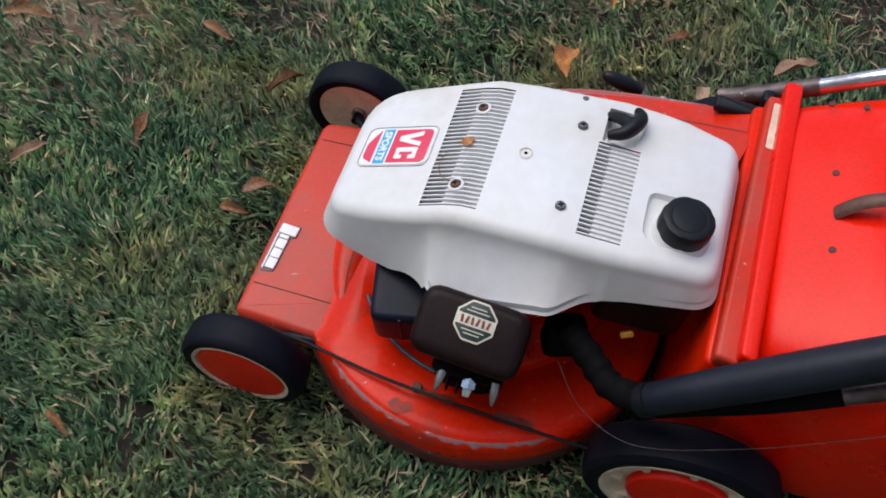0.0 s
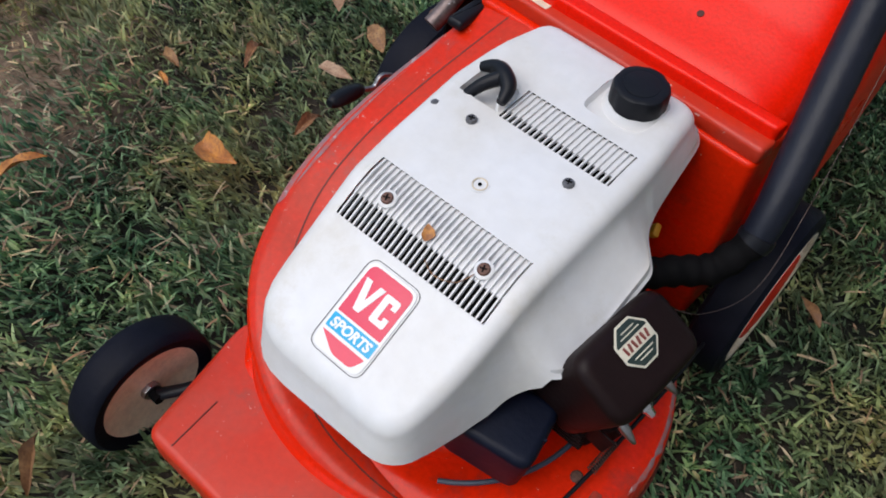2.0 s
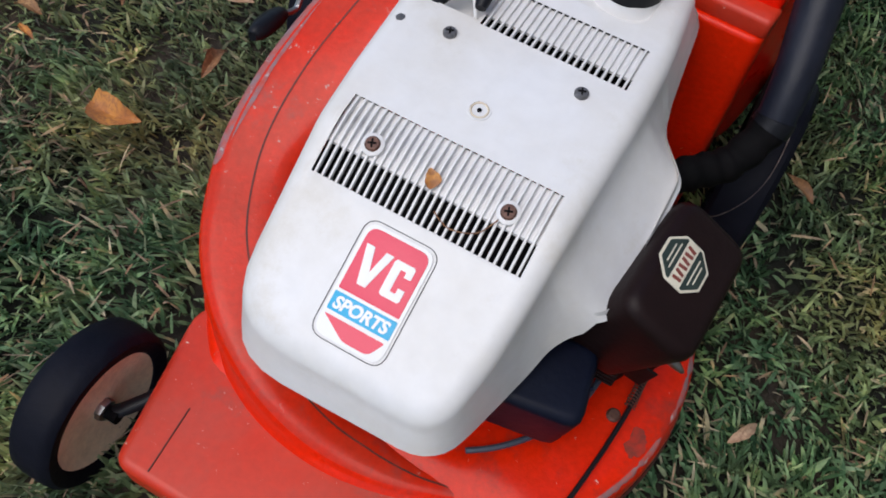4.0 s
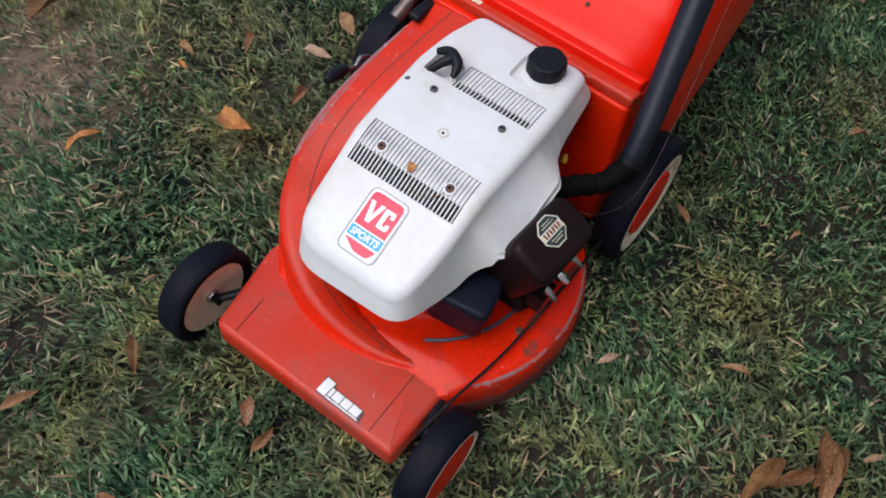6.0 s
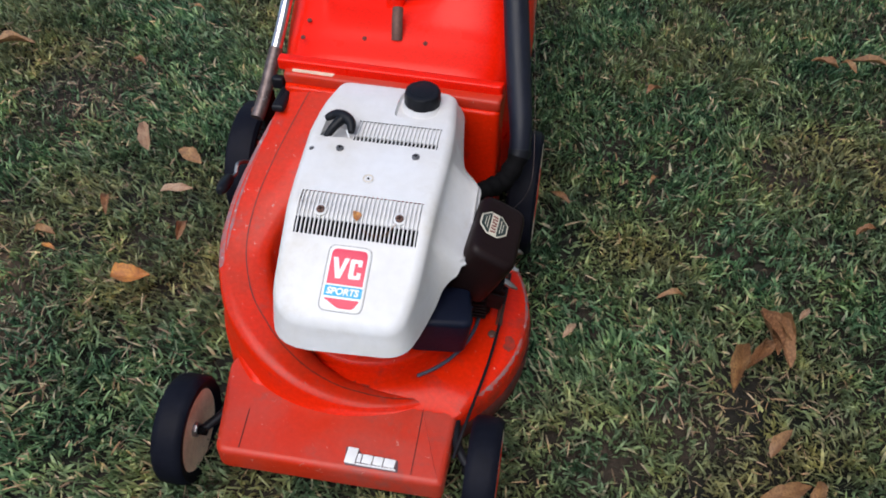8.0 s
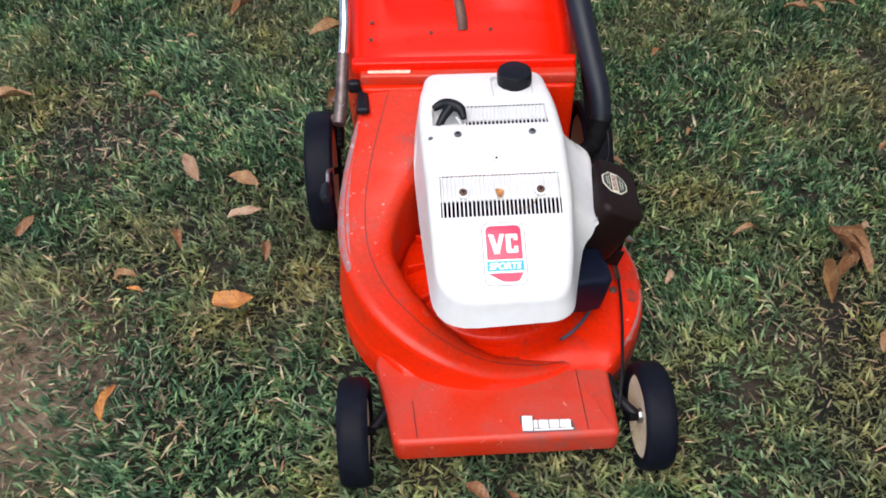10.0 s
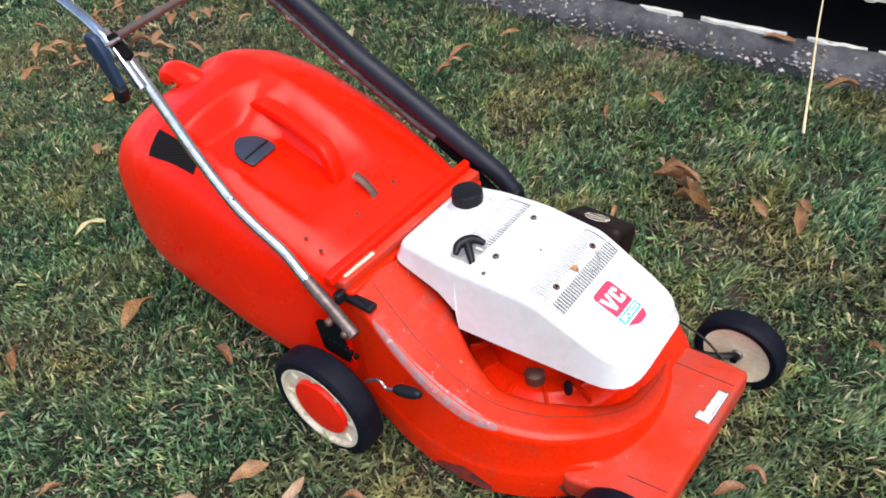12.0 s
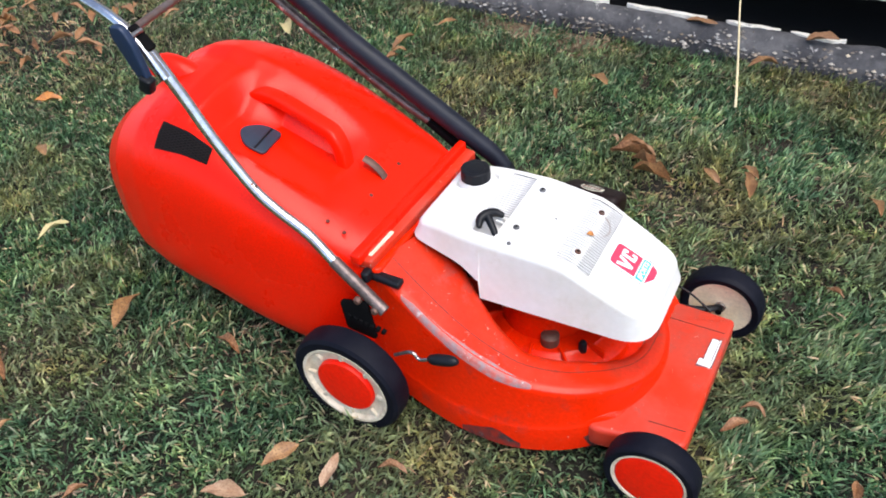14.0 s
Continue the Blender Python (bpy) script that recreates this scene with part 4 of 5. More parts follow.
for y0, n in ((0.018, 50), (0.112, 60)):
    part("throttle_spring", pipe([(0.202 + 0.0052 * math.cos(i * 1.6), y0 + i * 0.00085, 0.088 + 0.0052 * math.sin(i * 1.6)) for i in range(n)], 0.0007, 5, 2), M["rust"], mower, "small coiled steel spring")
for i in range(4):
    part("lower_fin", box(0.030, 0.0026, 0.034, 0.001, pose(0.190, 0.034 + 0.013 * i, 0.128, 0, 14, 0)), M["muffler"], muffler)
part("deck_bolt", lathe([(0.001, 0.066), (0.007, 0.066), (0.007, 0.074), (0.005, 0.076), (0.001, 0.076)], pose(0.193, 0.010, 0), 12), M["rust"], mower, "rusty bolt head on the deck")

# air box beside the engine
airbox = part("air_box", box(0.090, 0.074, 0.080, 0.009, pose(0.114, -0.034, 0.150, 4, 8, 12), 3), M["airbox"], mower, "angular blue-black plastic box beside the engine")
part("air_box_rib", box(0.092, 0.004, 0.072, 0.002, pose(0.114, -0.034, 0.151, 4, 8, 12)), M["airbox"], airbox)
part("intake_lead", pipe([(DC[0] + 0.1675 * math.cos(radians(a)), DC[1] + 0.1675 * math.sin(radians(a)), 0.0745) for a in range(-58, 2, 6)], 0.0030, 8, 3), M["bluegrey"], deck, "blue-grey lead lying along the well edge")

# height rod, cables
part("height_rod", pipe([(0.165, -0.208, 0.046), (0.178, -0.150, 0.072), (0.194, -0.060, 0.080), (0.202, 0.01, 0.086), (0.206, 0.09, 0.088), (0.208, 0.18, 0.086), (0.206, 0.27, 0.080)], 0.0024, 8, 8), M["black"], mower, "thin black linkage rod above the deck")
part("control_cable", pipe([(0.160, 0.165, 0.195), (0.196, 0.205, 0.168), (0.222, 0.27, 0.172), (0.216, 0.36, 0.222), (0.200, 0.46, 0.30), (0.175, 0.60, 0.44)], 0.00045, 6, 8), M["pitted"], mower, "thin bare control cable")
part("carburettor", box(0.04, 0.05, 0.05, 0.008, pose(0.120, 0.165, 0.185, 0, 0, 20)), M["dark"], mower, "dark carburettor under the cowl")
part("fuel_tap", box(0.008, 0.016, 0.01, 0.002, pose(0.106, 0.2335, 0.205, 20, 30, 30)), M["tap"], mower, "small yellow plastic tap")

# snorkel hose
SNORK = [(0.128, 0.168, 0.214), (0.152, 0.196, 0.214), (0.180, 0.228, 0.214), (0.198, 0.262, 0.242), (0.195, 0.290, 0.276), (0.184, 0.340, 0.319), (0.168, 0.412, 0.380), (0.152, 0.491, 0.445), (0.135, 0.574, 0.514), (0.117, 0.654, 0.592), (0.092, 0.77, 0.694)]
elbow = part("snorkel_elbow", pipe(SNORK[:4], lambda t: 0.0165 + 0.0012 * math.cos(40 * t), 14, 12), M["dark"], mower, "black rubber elbow of the air hose")
part("hose_clamp", pipe([(0.1965, 0.2605, 0.2405), (0.1976, 0.2640, 0.2452), (0.1976, 0.2670, 0.2492)], 0.0196, 14, 4), M["black"], elbow, "black clamp round the hose end")
snorkel = part("snorkel_hose", pipe(SNORK[3:], lambda t: 0.0172 + 0.0042 * min(1, t * 3), 18, 8), M["foam"], mower, "thick black rubber air hose")

# handle bars
HL = [(-0.266, 0.284, 0.238), (-0.262, 0.310, 0.254), (-0.254, 0.390, 0.312), (-0.249, 0.440, 0.352), (-0.249, 0.500, 0.388), (-0.249, 0.545, 0.424), (-0.249, 0.605, 0.504), (-0.249, 0.650, 0.580), (-0.250, 0.684, 0.638), (-0.250, 0.712, 0.676), (-0.250, 0.752, 0.704)]
HR = [(0.192, 0.262, 0.196), (0.188, 0.300, 0.228), (0.184, 0.370, 0.286), (0.176, 0.430, 0.338), (0.164, 0.490, 0.381), (0.146, 0.590, 0.462), (0.126, 0.680, 0.540), (0.108, 0.77, 0.626)]
part("handle_tube", pipe(HL[1:], 0.0105, 14, 8), M["chrome"], mower, "bent chromed steel handle tube")
part("handle_tube", pipe(HR[3:], 0.0105, 14, 8), M["pitted"], mower, "rust-pitted steel handle tube beside the hose")
part("handle_foot", pipe(HL[:3], 0.0117, 14, 8), M["pitted"], mower, "dark rusted foot of the handle tube")
part("handle_foot", pipe(HR[:4], 0.0112, 12, 8), M["dark"], mower, "black handle foot beside the chute")
part("upper_handle", pipe([(-0.266, 0.664, 0.628), (-0.266, 0.690, 0.668), (-0.264, 0.716, 0.700), (-0.260, 0.760, 0.724), (-0.254, 0.820, 0.742), (-0.246, 0.90, 0.762), (-0.236, 1.02, 0.790)], 0.0098, 12, 8), M["chrome"], mower, "upper chromed handle tube")
part("cross_bar", pipe([(-0.250, 0.722, 0.700), (-0.10, 0.742, 0.694), (0.104, 0.772, 0.676)], 0.0068, 12, 8), M["rusted"], mower, "thin rusted cross bar between the handles")
clamp = part("clamp_lever", slab([(-0.034, -0.046, 0.006), (-0.014, -0.050, 0.006), (0.022, 0.028, 0.012), (0.018, 0.046, 0.012), (-0.006, 0.048, 0.014), (-0.020, 0.022, 0.012)], -0.007, 0.007, 0.003, 5, pose(-0.300, 0.690, 0.690, 90, 0, 90)), M["navy"], mower, "dark blue plastic quick-release lever")
part("clamp_block", box(0.020, 0.024, 0.028, 0.004, pose(-0.304, 0.664, 0.640, 20)), M["black"], clamp)
part("clamp_pin", lathe([(0.001, 0), (0.004, 0), (0.004, 0.05), (0.001, 0.05)], pose(-0.304, 0.698, 0.706, 0, 90), 10), M["steel"], clamp)
part("clamp_saddle", box(0.020, 0.050, 0.012, 0.003, pose(-0.258, 0.700, 0.692, 48)), M["dark"], clamp)

# latch, brackets and height lever on the chute side
latch = part("chute_latch", slab([(-0.232, 0.272, 0.005), (-0.210, 0.272, 0.005), (-0.211, 0.338, 0.005), (-0.230, 0.338, 0.005)], 0.264, 0.278, 0.005, 4, None), M["black"], mower, "black plastic chute latch")
part("latch_hook", box(0.022, 0.016, 0.022, 0.004, pose(-0.236, 0.335, 0.282)), M["black"], latch)
bracket = part("handle_bracket", slab([(-0.030, -0.05, 0.01), (0.035, -0.045, 0.01), (0.042, 0.025, 0.01), (-0.020, 0.045, 0.01)], -0.003, 0.003, 0.001, 4, pose(-0.268, 0.338, 0.206, 90, 0, 90)), M["dark"], mower, "black steel bracket at the handle foot")
for i in range(7):
    part("ratchet_tooth", box(0.008, 0.008, 0.010, 0.001, pose(-0.270, 0.290 + i * 0.012, 0.186 + i * 0.002, 20)), M["dark"], bracket)
for y, z in ((0.300, 0.240), (0.335, 0.252)):
    part("bracket_bolt", lathe([(0.001, 0), (0.008, 0), (0.008, 0.006), (0.005, 0.01), (0.001, 0.01)], pose(-0.270, y, z, 0, -90), 10), M["rust"], bracket)
lever = part("height_lever", pipe([(-0.285, 0.262, 0.152), (-0.289, 0.222, 0.182), (-0.290, 0.205, 0.172), (-0.290, 0.180, 0.185)], 0.0035, 8, 6), M["steel"], mower, "bent steel height lever with black grip")
part("grip", pipe([(-0.290, 0.186, 0.182), (-0.290, 0.172, 0.188), (-0.288, 0.140, 0.197), (-0.287, 0.128, 0.200)], lambda t: 0.005 + 0.006 * math.sin(math.pi * min(1, t * 1.05)), 10, 6), M["black"], lever)

# wheels


def wheel(cx, cy, cz, rad, width, out, rear):
    """out: 1 when the outer face looks towards +x."""
    m = pose(cx, cy, cz, 0, 90 * out, 0)
    h = width / 2
    w = part("wheel", lathe([(rad * 0.76, -h * 0.8), (rad * 0.80, -h * 0.95), (rad * 0.93, -h), (rad * 0.985, -h * 0.8), (rad, -h * 0.45), (rad, h * 0.45), (rad * 0.985, h * 0.8), (rad * 0.93, h), (rad * 0.80, h * 0.97), (rad * 0.76, h * 0.8)], m, 64, True), M["tyre"], mower, "large rear wheel with black tyre" if rear else "small front wheel with black tyre")
    rim_r = rad * 0.80
    cap_r = rad * (0.525 if rear else 0.72)
    part("rim", lathe([(0.004, -h * 0.1), (cap_r * 0.9, h * 0.5), (cap_r * 1.06, h * 0.58), (rim_r * 0.88, h * 0.70), (rim_r * 0.94, h * 0.98), (rim_r, h * 1.0), (rim_r, -h * 0.2), (0.004, -h * 0.35)], m, 64), M["rimwhite"], w, "ivory plastic wheel rim")
    part("inner_disc", lathe([(0.004, -h * 0.5), (rim_r * 0.55, -h * 0.42), (rim_r * 0.97, -h * 0.75), (rim_r, -h * 0.6), (rim_r, -h * 0.3), (0.004, -h * 0.3)], m, 48), M["rimtan"], w, "dusty tan inner wheel disc")
    part("hubcap", lathe([(0.002, h * 0.2), (cap_r, h * 0.2), (cap_r, h * 0.86), (cap_r * 0.97, h * 0.95), (cap_r * 0.7, h * 1.02), (0.002, h * 1.06)], m, 48), M["hubcap"], w, "domed red plastic hubcap")
    if rear:
        for k in range(8):
            a = 2 * math.pi * k / 8
            part("rim_rib", box(rad * 0.17, 0.010, h * 0.6, 0.003, m @ pose(math.cos(a) * rad * 0.66, math.sin(a) * rad * 0.66, h * 0.55, 0, 0, math.degrees(a))), M["rimwhite"], w)
    part("axle", lathe([(0.0005, 0), (0.007, 0), (0.007, 0.03), (0.0005, 0.03)], m @ pose(0, 0, -h - 0.008), 12), M["dark"], w)
    part("axle_nut", lathe([(0.0005, 0), (0.011, 0.001), (0.012, 0.004), (0.012, 0.008), (0.0005, 0.008)], m @ pose(0, 0, -h * 0.5 - 0.007), 8), M["steel"], w, "bright steel axle nut")
    return w


wheel(-0.312, 0.352, 0.071, 0.117, 0.052, -1, True)
wheel(0.208, 0.350, 0.074, 0.117, 0.052, 1, True)
wheel(-0.245, -0.221, 0.036, 0.084, 0.046, -1, False)
wheel(0.211, -0.219, 0.036, 0.084, 0.046, 1, False)
for s, x in ((-1, -0.188), (1, 0.160)):
    part("axle_arm", pipe([(x + s * 0.036, -0.221, 0.036), (x + s * 0.022, -0.206, 0.040), (x + s * 0.006, -0.180, 0.042), (x - s * 0.004, -0.130, 0.040)], 0.0075, 10, 6, 0.8), M["black"], mower, "black steel wheel arm")

# ---- grass catcher ----
catcher = thing("grass_catcher", "bright red moulded plastic grass catcher hung behind the mower", "grass catcher", at=(-0.03, 0.6, 0.03))
CY = [0.352, 0.362, 0.40, 0.45, 0.50, 0.56, 0.62, 0.67, 0.72, 0.78, 0.84, 0.90, 0.95, 0.985, 1.0]
CTOP = [0.312, 0.322, 0.338, 0.362, 0.388, 0.420, 0.452, 0.476, 0.492, 0.496, 0.486, 0.462, 0.425, 0.37, 0.31]
CBOT = [0.040, 0.022, 0.010, 0.004, 0.003, 0.006, 0.011, 0.018, 0.026, 0.038, 0.054, 0.078, 0.108, 0.155, 0.20]
CL = [-0.232, -0.238, -0.247, -0.256, -0.262, -0.267, -0.271, -0.273, -0.274, -0.273, -0.269, -0.258, -0.235, -0.19, -0.13]
CR = [0.150, 0.158, 0.172, 0.182, 0.187, 0.187, 0.186, 0.184, 0.182, 0.178, 0.172, 0.160, 0.140, 0.10, 0.04]


def clamp01(v):
    return max(0.0, min(1.0, v))


def tray_floor(y):
    """Height of the flat tray let into the catcher's top."""
    return 0.352 + (y - 0.442) * 0.325


def catcher_point(y, t, out=0.0):
    """A point of the catcher's skin at the station y and the angle t round it."""
    zt, zb, xl, xr = (float(np.interp(y, CY, c)) for c in (CTOP, CBOT, CL, CR))
    cx, cz, a, b = (xl + xr) / 2, (zt + zb) / 2, (xr - xl) / 2 + out, (zt - zb) / 2 + out
    e = 5.0 if y < 0.42 else max(3.2, 5.0 - (y - 0.42) * 6)
    c, s = math.cos(t), math.sin(t)
    x = cx + a * math.copysign(abs(c) ** (2 / e), c)
    z = cz + b * math.copysign(abs(s) ** (2 / e), s)
    if s > 0.2:
        u = (x - cx) / a
        tray = clamp01((0.735 - y) / 0.030) * clamp01((y - 0.42) / 0.05) * clamp01((u + 0.64) / 0.07) * clamp01((0.16 - u) / 0.24)
        z += (tray_floor(y) - z) * tray
        z += 0.016 * clamp01((u - 0.20) / 0.12) * clamp01((y - 0.44) / 0.12) * s
        z += 0.013 * math.exp(-((u - 0.15) / 0.38) ** 2 - ((y - 0.83) / 0.075) ** 2) * s
        z -= 0.026 * math.exp(-((x + 0.045) / 0.030) ** 2) * clamp01((y - 0.48) / 0.05) * clamp01((0.68 - y) / 0.04)
    return Vector((x, y, z))


def catcher_body():
    ys = np.concatenate((np.linspace(0.352, 0.40, 8), np.linspace(0.41, 0.84, 74), np.linspace(0.848, 1.0, 30)))
    return rings([[catcher_point(y, 2 * math.pi * k / 160) for k in range(160)] for y in ys])


def skin_patch(y0, y1, t0, t1, out, n=10, m=8, cut=0.0):
    """A thin curved panel that follows the catcher's skin."""
    bm = bmesh.new()
    sheets = []
    for o in (out, -0.004):
        grid = []
        for i in range(n + 1):
            f = i / n
            lo, hi = t0 + cut * f, t1 + cut * 0.4 * (1 - f)
            grid.append([bm.verts.new(catcher_point(y0 + (y1 - y0) * f, lo + (hi - lo) * k / m, o)) for k in range(m + 1)])
        sheets.append(grid)
    for grid in sheets:
        for a, b in zip(grid, grid[1:]):
            for k in range(m):
                bm.faces.new((a[k], a[k + 1], b[k + 1], b[k]))
    return bm


def put(ob):
    ob.matrix_parent_inverse = catcher.matrix_basis.inverted()
    return ob


body = put(part("body", catcher_body(), M["catcher"], catcher, "", 50))


def tray_z(y):
    return float(np.interp(y, CY, CTOP))


put(part("front_flange", slab([(-0.238, 0.345, 0.006), (0.156, 0.332, 0.006), (0.160, 0.350, 0.006), (-0.238, 0.366, 0.006)], 0.30, 0.3225, 0.004, 4), M["catcher"], catcher, "raised red front flange"))


def strap_bar(pts, width, thick):
    """A bar of rounded oblong section along a path that runs in y and z."""
    path = smooth_path(pts, 6)
    lv = []
    for i, p in enumerate(path):
        t = (path[min(i + 1, len(path) - 1)] - path[max(i - 1, 0)]).normalized()
        side = (Vector((1, 0, 0)) - t * t.x).normalized()
        up = side.cross(t)
        w, h = width / 2, thick / 2
        ring = rpoly([(-w, -h, 0.006), (w, -h, 0.006), (w * 0.92, h, 0.006), (-w * 0.92, h, 0.006)], 3)
        lv.append([p + side * q.x + up * q.y for q in ring])
    return rings(lv)


put(part("carry_handle", strap_bar([(-0.056, 0.480, 0.340), (-0.055, 0.484, 0.372), (-0.053, 0.490, 0.402), (-0.051, 0.499, 0.420), (-0.047, 0.513, 0.429), (-0.041, 0.548, 0.437), (-0.035, 0.592, 0.447), (-0.031, 0.630, 0.456), (-0.029, 0.660, 0.460), (-0.027, 0.690, 0.458), (-0.026, 0.715, 0.446)], 0.034, 0.022), M["catcher"], catcher, "arched red carry handle", 50))
put(part("vent_flap", slab([(-0.037, -0.034, 0.010), (0.035, -0.034, 0.010), (0.037, 0.010, 0.03), (0.0, 0.044, 0.035), (-0.037, 0.010, 0.03)], 0, 0.006, 0.002, 6, pose(-0.112, 0.641, 0.4185, 18, 0, 6)), M["flapgrey"], catcher, "dark grey rounded plastic flap"))
put(part("flap_ridge", box(0.068, 0.004, 0.004, 0.001, pose(-0.1115, 0.628, 0.4205, 18, 0, 6)), M["black"], catcher))
put(part("latch_strip", pipe([(-0.038, 0.408, 0.342), (-0.039, 0.416, 0.356), (-0.041, 0.430, 0.371), (-0.043, 0.448, 0.381)], 0.0095, 8, 5, 0.5), M["rust"], catcher, "worn brown strap end"))
put(part("neck", pipe([(-0.050, 0.80, 0.455), (-0.058, 0.850, 0.488), (-0.062, 0.890, 0.498), (-0.066, 0.918, 0.484)], lambda t: 0.030 - 0.010 * t, 18, 6), M["catcher"], catcher, "rounded red boss at the rear corner"))
put(part("side_vent", skin_patch(0.662, 0.782, radians(136), radians(122), 0.0016, cut=radians(5)), M["mesh"], catcher, "dark mesh vent in the catcher side"))
# flat dark discs paint the shade of small hollows in the catcher
for x, y in ((-0.203, 0.396), (-0.200, 0.432), (-0.095, 0.405), (-0.096, 0.447), (0.012, 0.407), (0.018, 0.447)):
    put(part("dimple_shade", lathe([(0.0005, -0.001), (0.004, -0.001), (0.004, 0.0008), (0.0005, 0.0008)], pose(x, y, tray_floor(y) if y > 0.43 else tray_z(y) + 0.0005, 20), 12), M["seam"], catcher))

# ---- wall at the edge of the lawn ----


def kerb():
    """A rough-cast strip with a chipped, uneven top."""
    bm = bmesh.new()
    rows = []
    prof = [(1.302, SOIL - 0.04), (1.304, -0.020), (1.308, 0.000), (1.315, 0.014), (1.326, 0.026), (1.342, 0.036), (1.356, 0.042), (1.380, 0.044), (1.389, 0.030), (1.389, SOIL - 0.04)]
    for i in range(261):
        y = -2.6 + 0.025 * i
        row = []
        for k, (x, z) in enumerate(prof):
            d = 0.0 if k in (0, 8, 9) else 1.0
            row.append(bm.verts.new((x + d * 0.008 * noise.noise((y * 9, x * 20, 1)), y, z + d * (0.009 * noise.noise((y * 7, x * 30, 4)) + 0.006 * noise.noise((y * 31, x * 50, 6))))))
        rows.append(row)
    for a, b in zip(rows, rows[1:]):
        for k in range(len(prof) - 1):
            bm.faces.new((a[k], a[k + 1], b[k + 1], b[k]))
    return bm


kerb_ob = tagged(part("kerb", kerb(), M["concrete"], None, "", 60), "rough weathered grey concrete kerb beside the lawn", "kerb", kind="structure")


def chip_strip(y0, y1):
    """A broken pale strip along the kerb's back edge."""
    bm = bmesh.new()
    rows = []
    n = int((y1 - y0) / 0.012) + 1
    for i in range(n + 1):
        y = y0 + (y1 - y0) * i / n
        e = min(1.0, min(i, n - i) / 3.0)
        w = e * (0.007 + 0.007 * noise.noise((y * 36, 2, 2))) - 0.004 * (1 - e)
        z = 0.050 + 0.003 * noise.noise((y * 25, 0, 9))
        rows.append([bm.verts.new(v) for v in ((1.378 - w, y, z - 0.012), (1.379 - w, y, z), (1.387, y, z + 0.001), (1.391, y, z - 0.012))])
    for a, b in zip(rows, rows[1:]):
        for k in range(3):
            bm.faces.new((a[k], a[k + 1], b[k + 1], b[k]))
    for row in (rows[0], rows[-1]):
        bm.faces.new(row)
    return bm


for y0, y1 in ((0.145, 0.40), (-0.075, 0.085), (-0.26, -0.105), (0.46, 0.60), (0.70, 1.1)):
    part("mortar_strip", chip_strip(y0, y1), M["chip"], kerb_ob, "pale mortar along the kerb's back edge", 50)



def grit(count, seed):
    """Small stones and crumbs of earth along the kerb, joined."""
    g = random.Random(seed)
    vs, fs = [], []
    for _ in range(count):
        x, y = g.gauss(1.314, 0.024), g.uniform(-0.8, 1.8)
        z = 0.004 if x < 1.310 else min(0.040, 0.004 + (x - 1.306) * 0.85)
        r = g.uniform(0.0025, 0.008)
        b = len(vs)
        for dx, dy, dz in ((1, 0, 0), (0, 1, 0), (-1, 0, 0), (0, -1, 0), (0, 0, 1), (0, 0, -1)):
            k = r * g.uniform(0.6, 1.3)
            vs.append((x + dx * k, y + dy * k * 1.3, z + dz * k * 0.8))
        fs += [(b + i, b + (i + 1) % 4, b + 4) for i in range(4)] + [(b + (i + 1) % 4, b + i, b + 5) for i in range(4)]
    me = bpy.data.meshes.new("grit")
    me.from_pydata(vs, [], fs)
    me.materials.append(M["grit"])
    return tagged(new("grit", me), "grey grit and crumbs along the kerb", "grit", kind="stuff")


grit(800, 12)

# raised building over a dark crawl space
shed = thing("shed", "raised beige clad shed wall over a dark crawl space", "shed", at=(1.4, 0, 0))


def put_shed(ob):
    ob.matrix_parent_inverse = shed.matrix_basis.inverted()
    return ob


def cladding():
    """Sheet with shallow upright ribs."""
    bm = bmesh.new()
    rows = []
    y = -3.0
    pts = []
    while y < 3.6:
        pts += [(1.412, y), (1.412, y + 0.070), (1.402, y + 0.078), (1.402, y + 0.098), (1.412, y + 0.106)]
        y += 0.11
    for x, yy in pts:
        rows.append([bm.verts.new(v) for v in ((x, yy, 0.172), (x, yy, 2.4), (x + 0.03, yy, 2.4), (x + 0.03, yy, 0.172))])
    for a, b in zip(rows, rows[1:]):
        for k in range(4):
            bm.faces.new((a[k], a[(k + 1) % 4], b[(k + 1) % 4], b[k]))
    return bm


put_shed(part("cladding", cladding(), M["clad"], shed, "beige ribbed cladding", 20))
# plate, boards and soil take the crawl space's shade as their colour
put_shed(part("bottom_plate", slab([(1.416, -3.0, 0.004), (1.51, -3.0, 0.004), (1.51, 3.5, 0.004), (1.416, 3.5, 0.004)], 0.176, 0.27, 0.003, 2), M["dark"], shed, "timber bottom plate, coloured near-black for crawl-space shade"))
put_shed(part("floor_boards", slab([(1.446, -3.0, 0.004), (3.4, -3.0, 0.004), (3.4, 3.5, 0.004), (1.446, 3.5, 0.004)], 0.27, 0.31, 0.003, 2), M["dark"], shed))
# unseen walls added to close the crawl space, in the same shade colour
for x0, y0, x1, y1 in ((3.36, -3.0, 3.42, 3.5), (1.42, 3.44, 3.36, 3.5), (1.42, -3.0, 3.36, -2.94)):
    put_shed(part("unseen_back_wall", slab([(x0, y0, 0.004), (x1, y0, 0.004), (x1, y1, 0.004), (x0, y1, 0.004)], SOIL - 0.02, 2.3, 0.003, 2), M["void"], shed))
put_shed(part("crawl_floor", slab([(1.391, -3.0, 0.004), (3.36, -3.0, 0.004), (3.36, 3.5, 0.004), (1.391, 3.5, 0.004)], SOIL - 0.03, SOIL + 0.012, 0.003, 2), M["void"], shed, "soil under the shed, coloured near-black for its shade"))
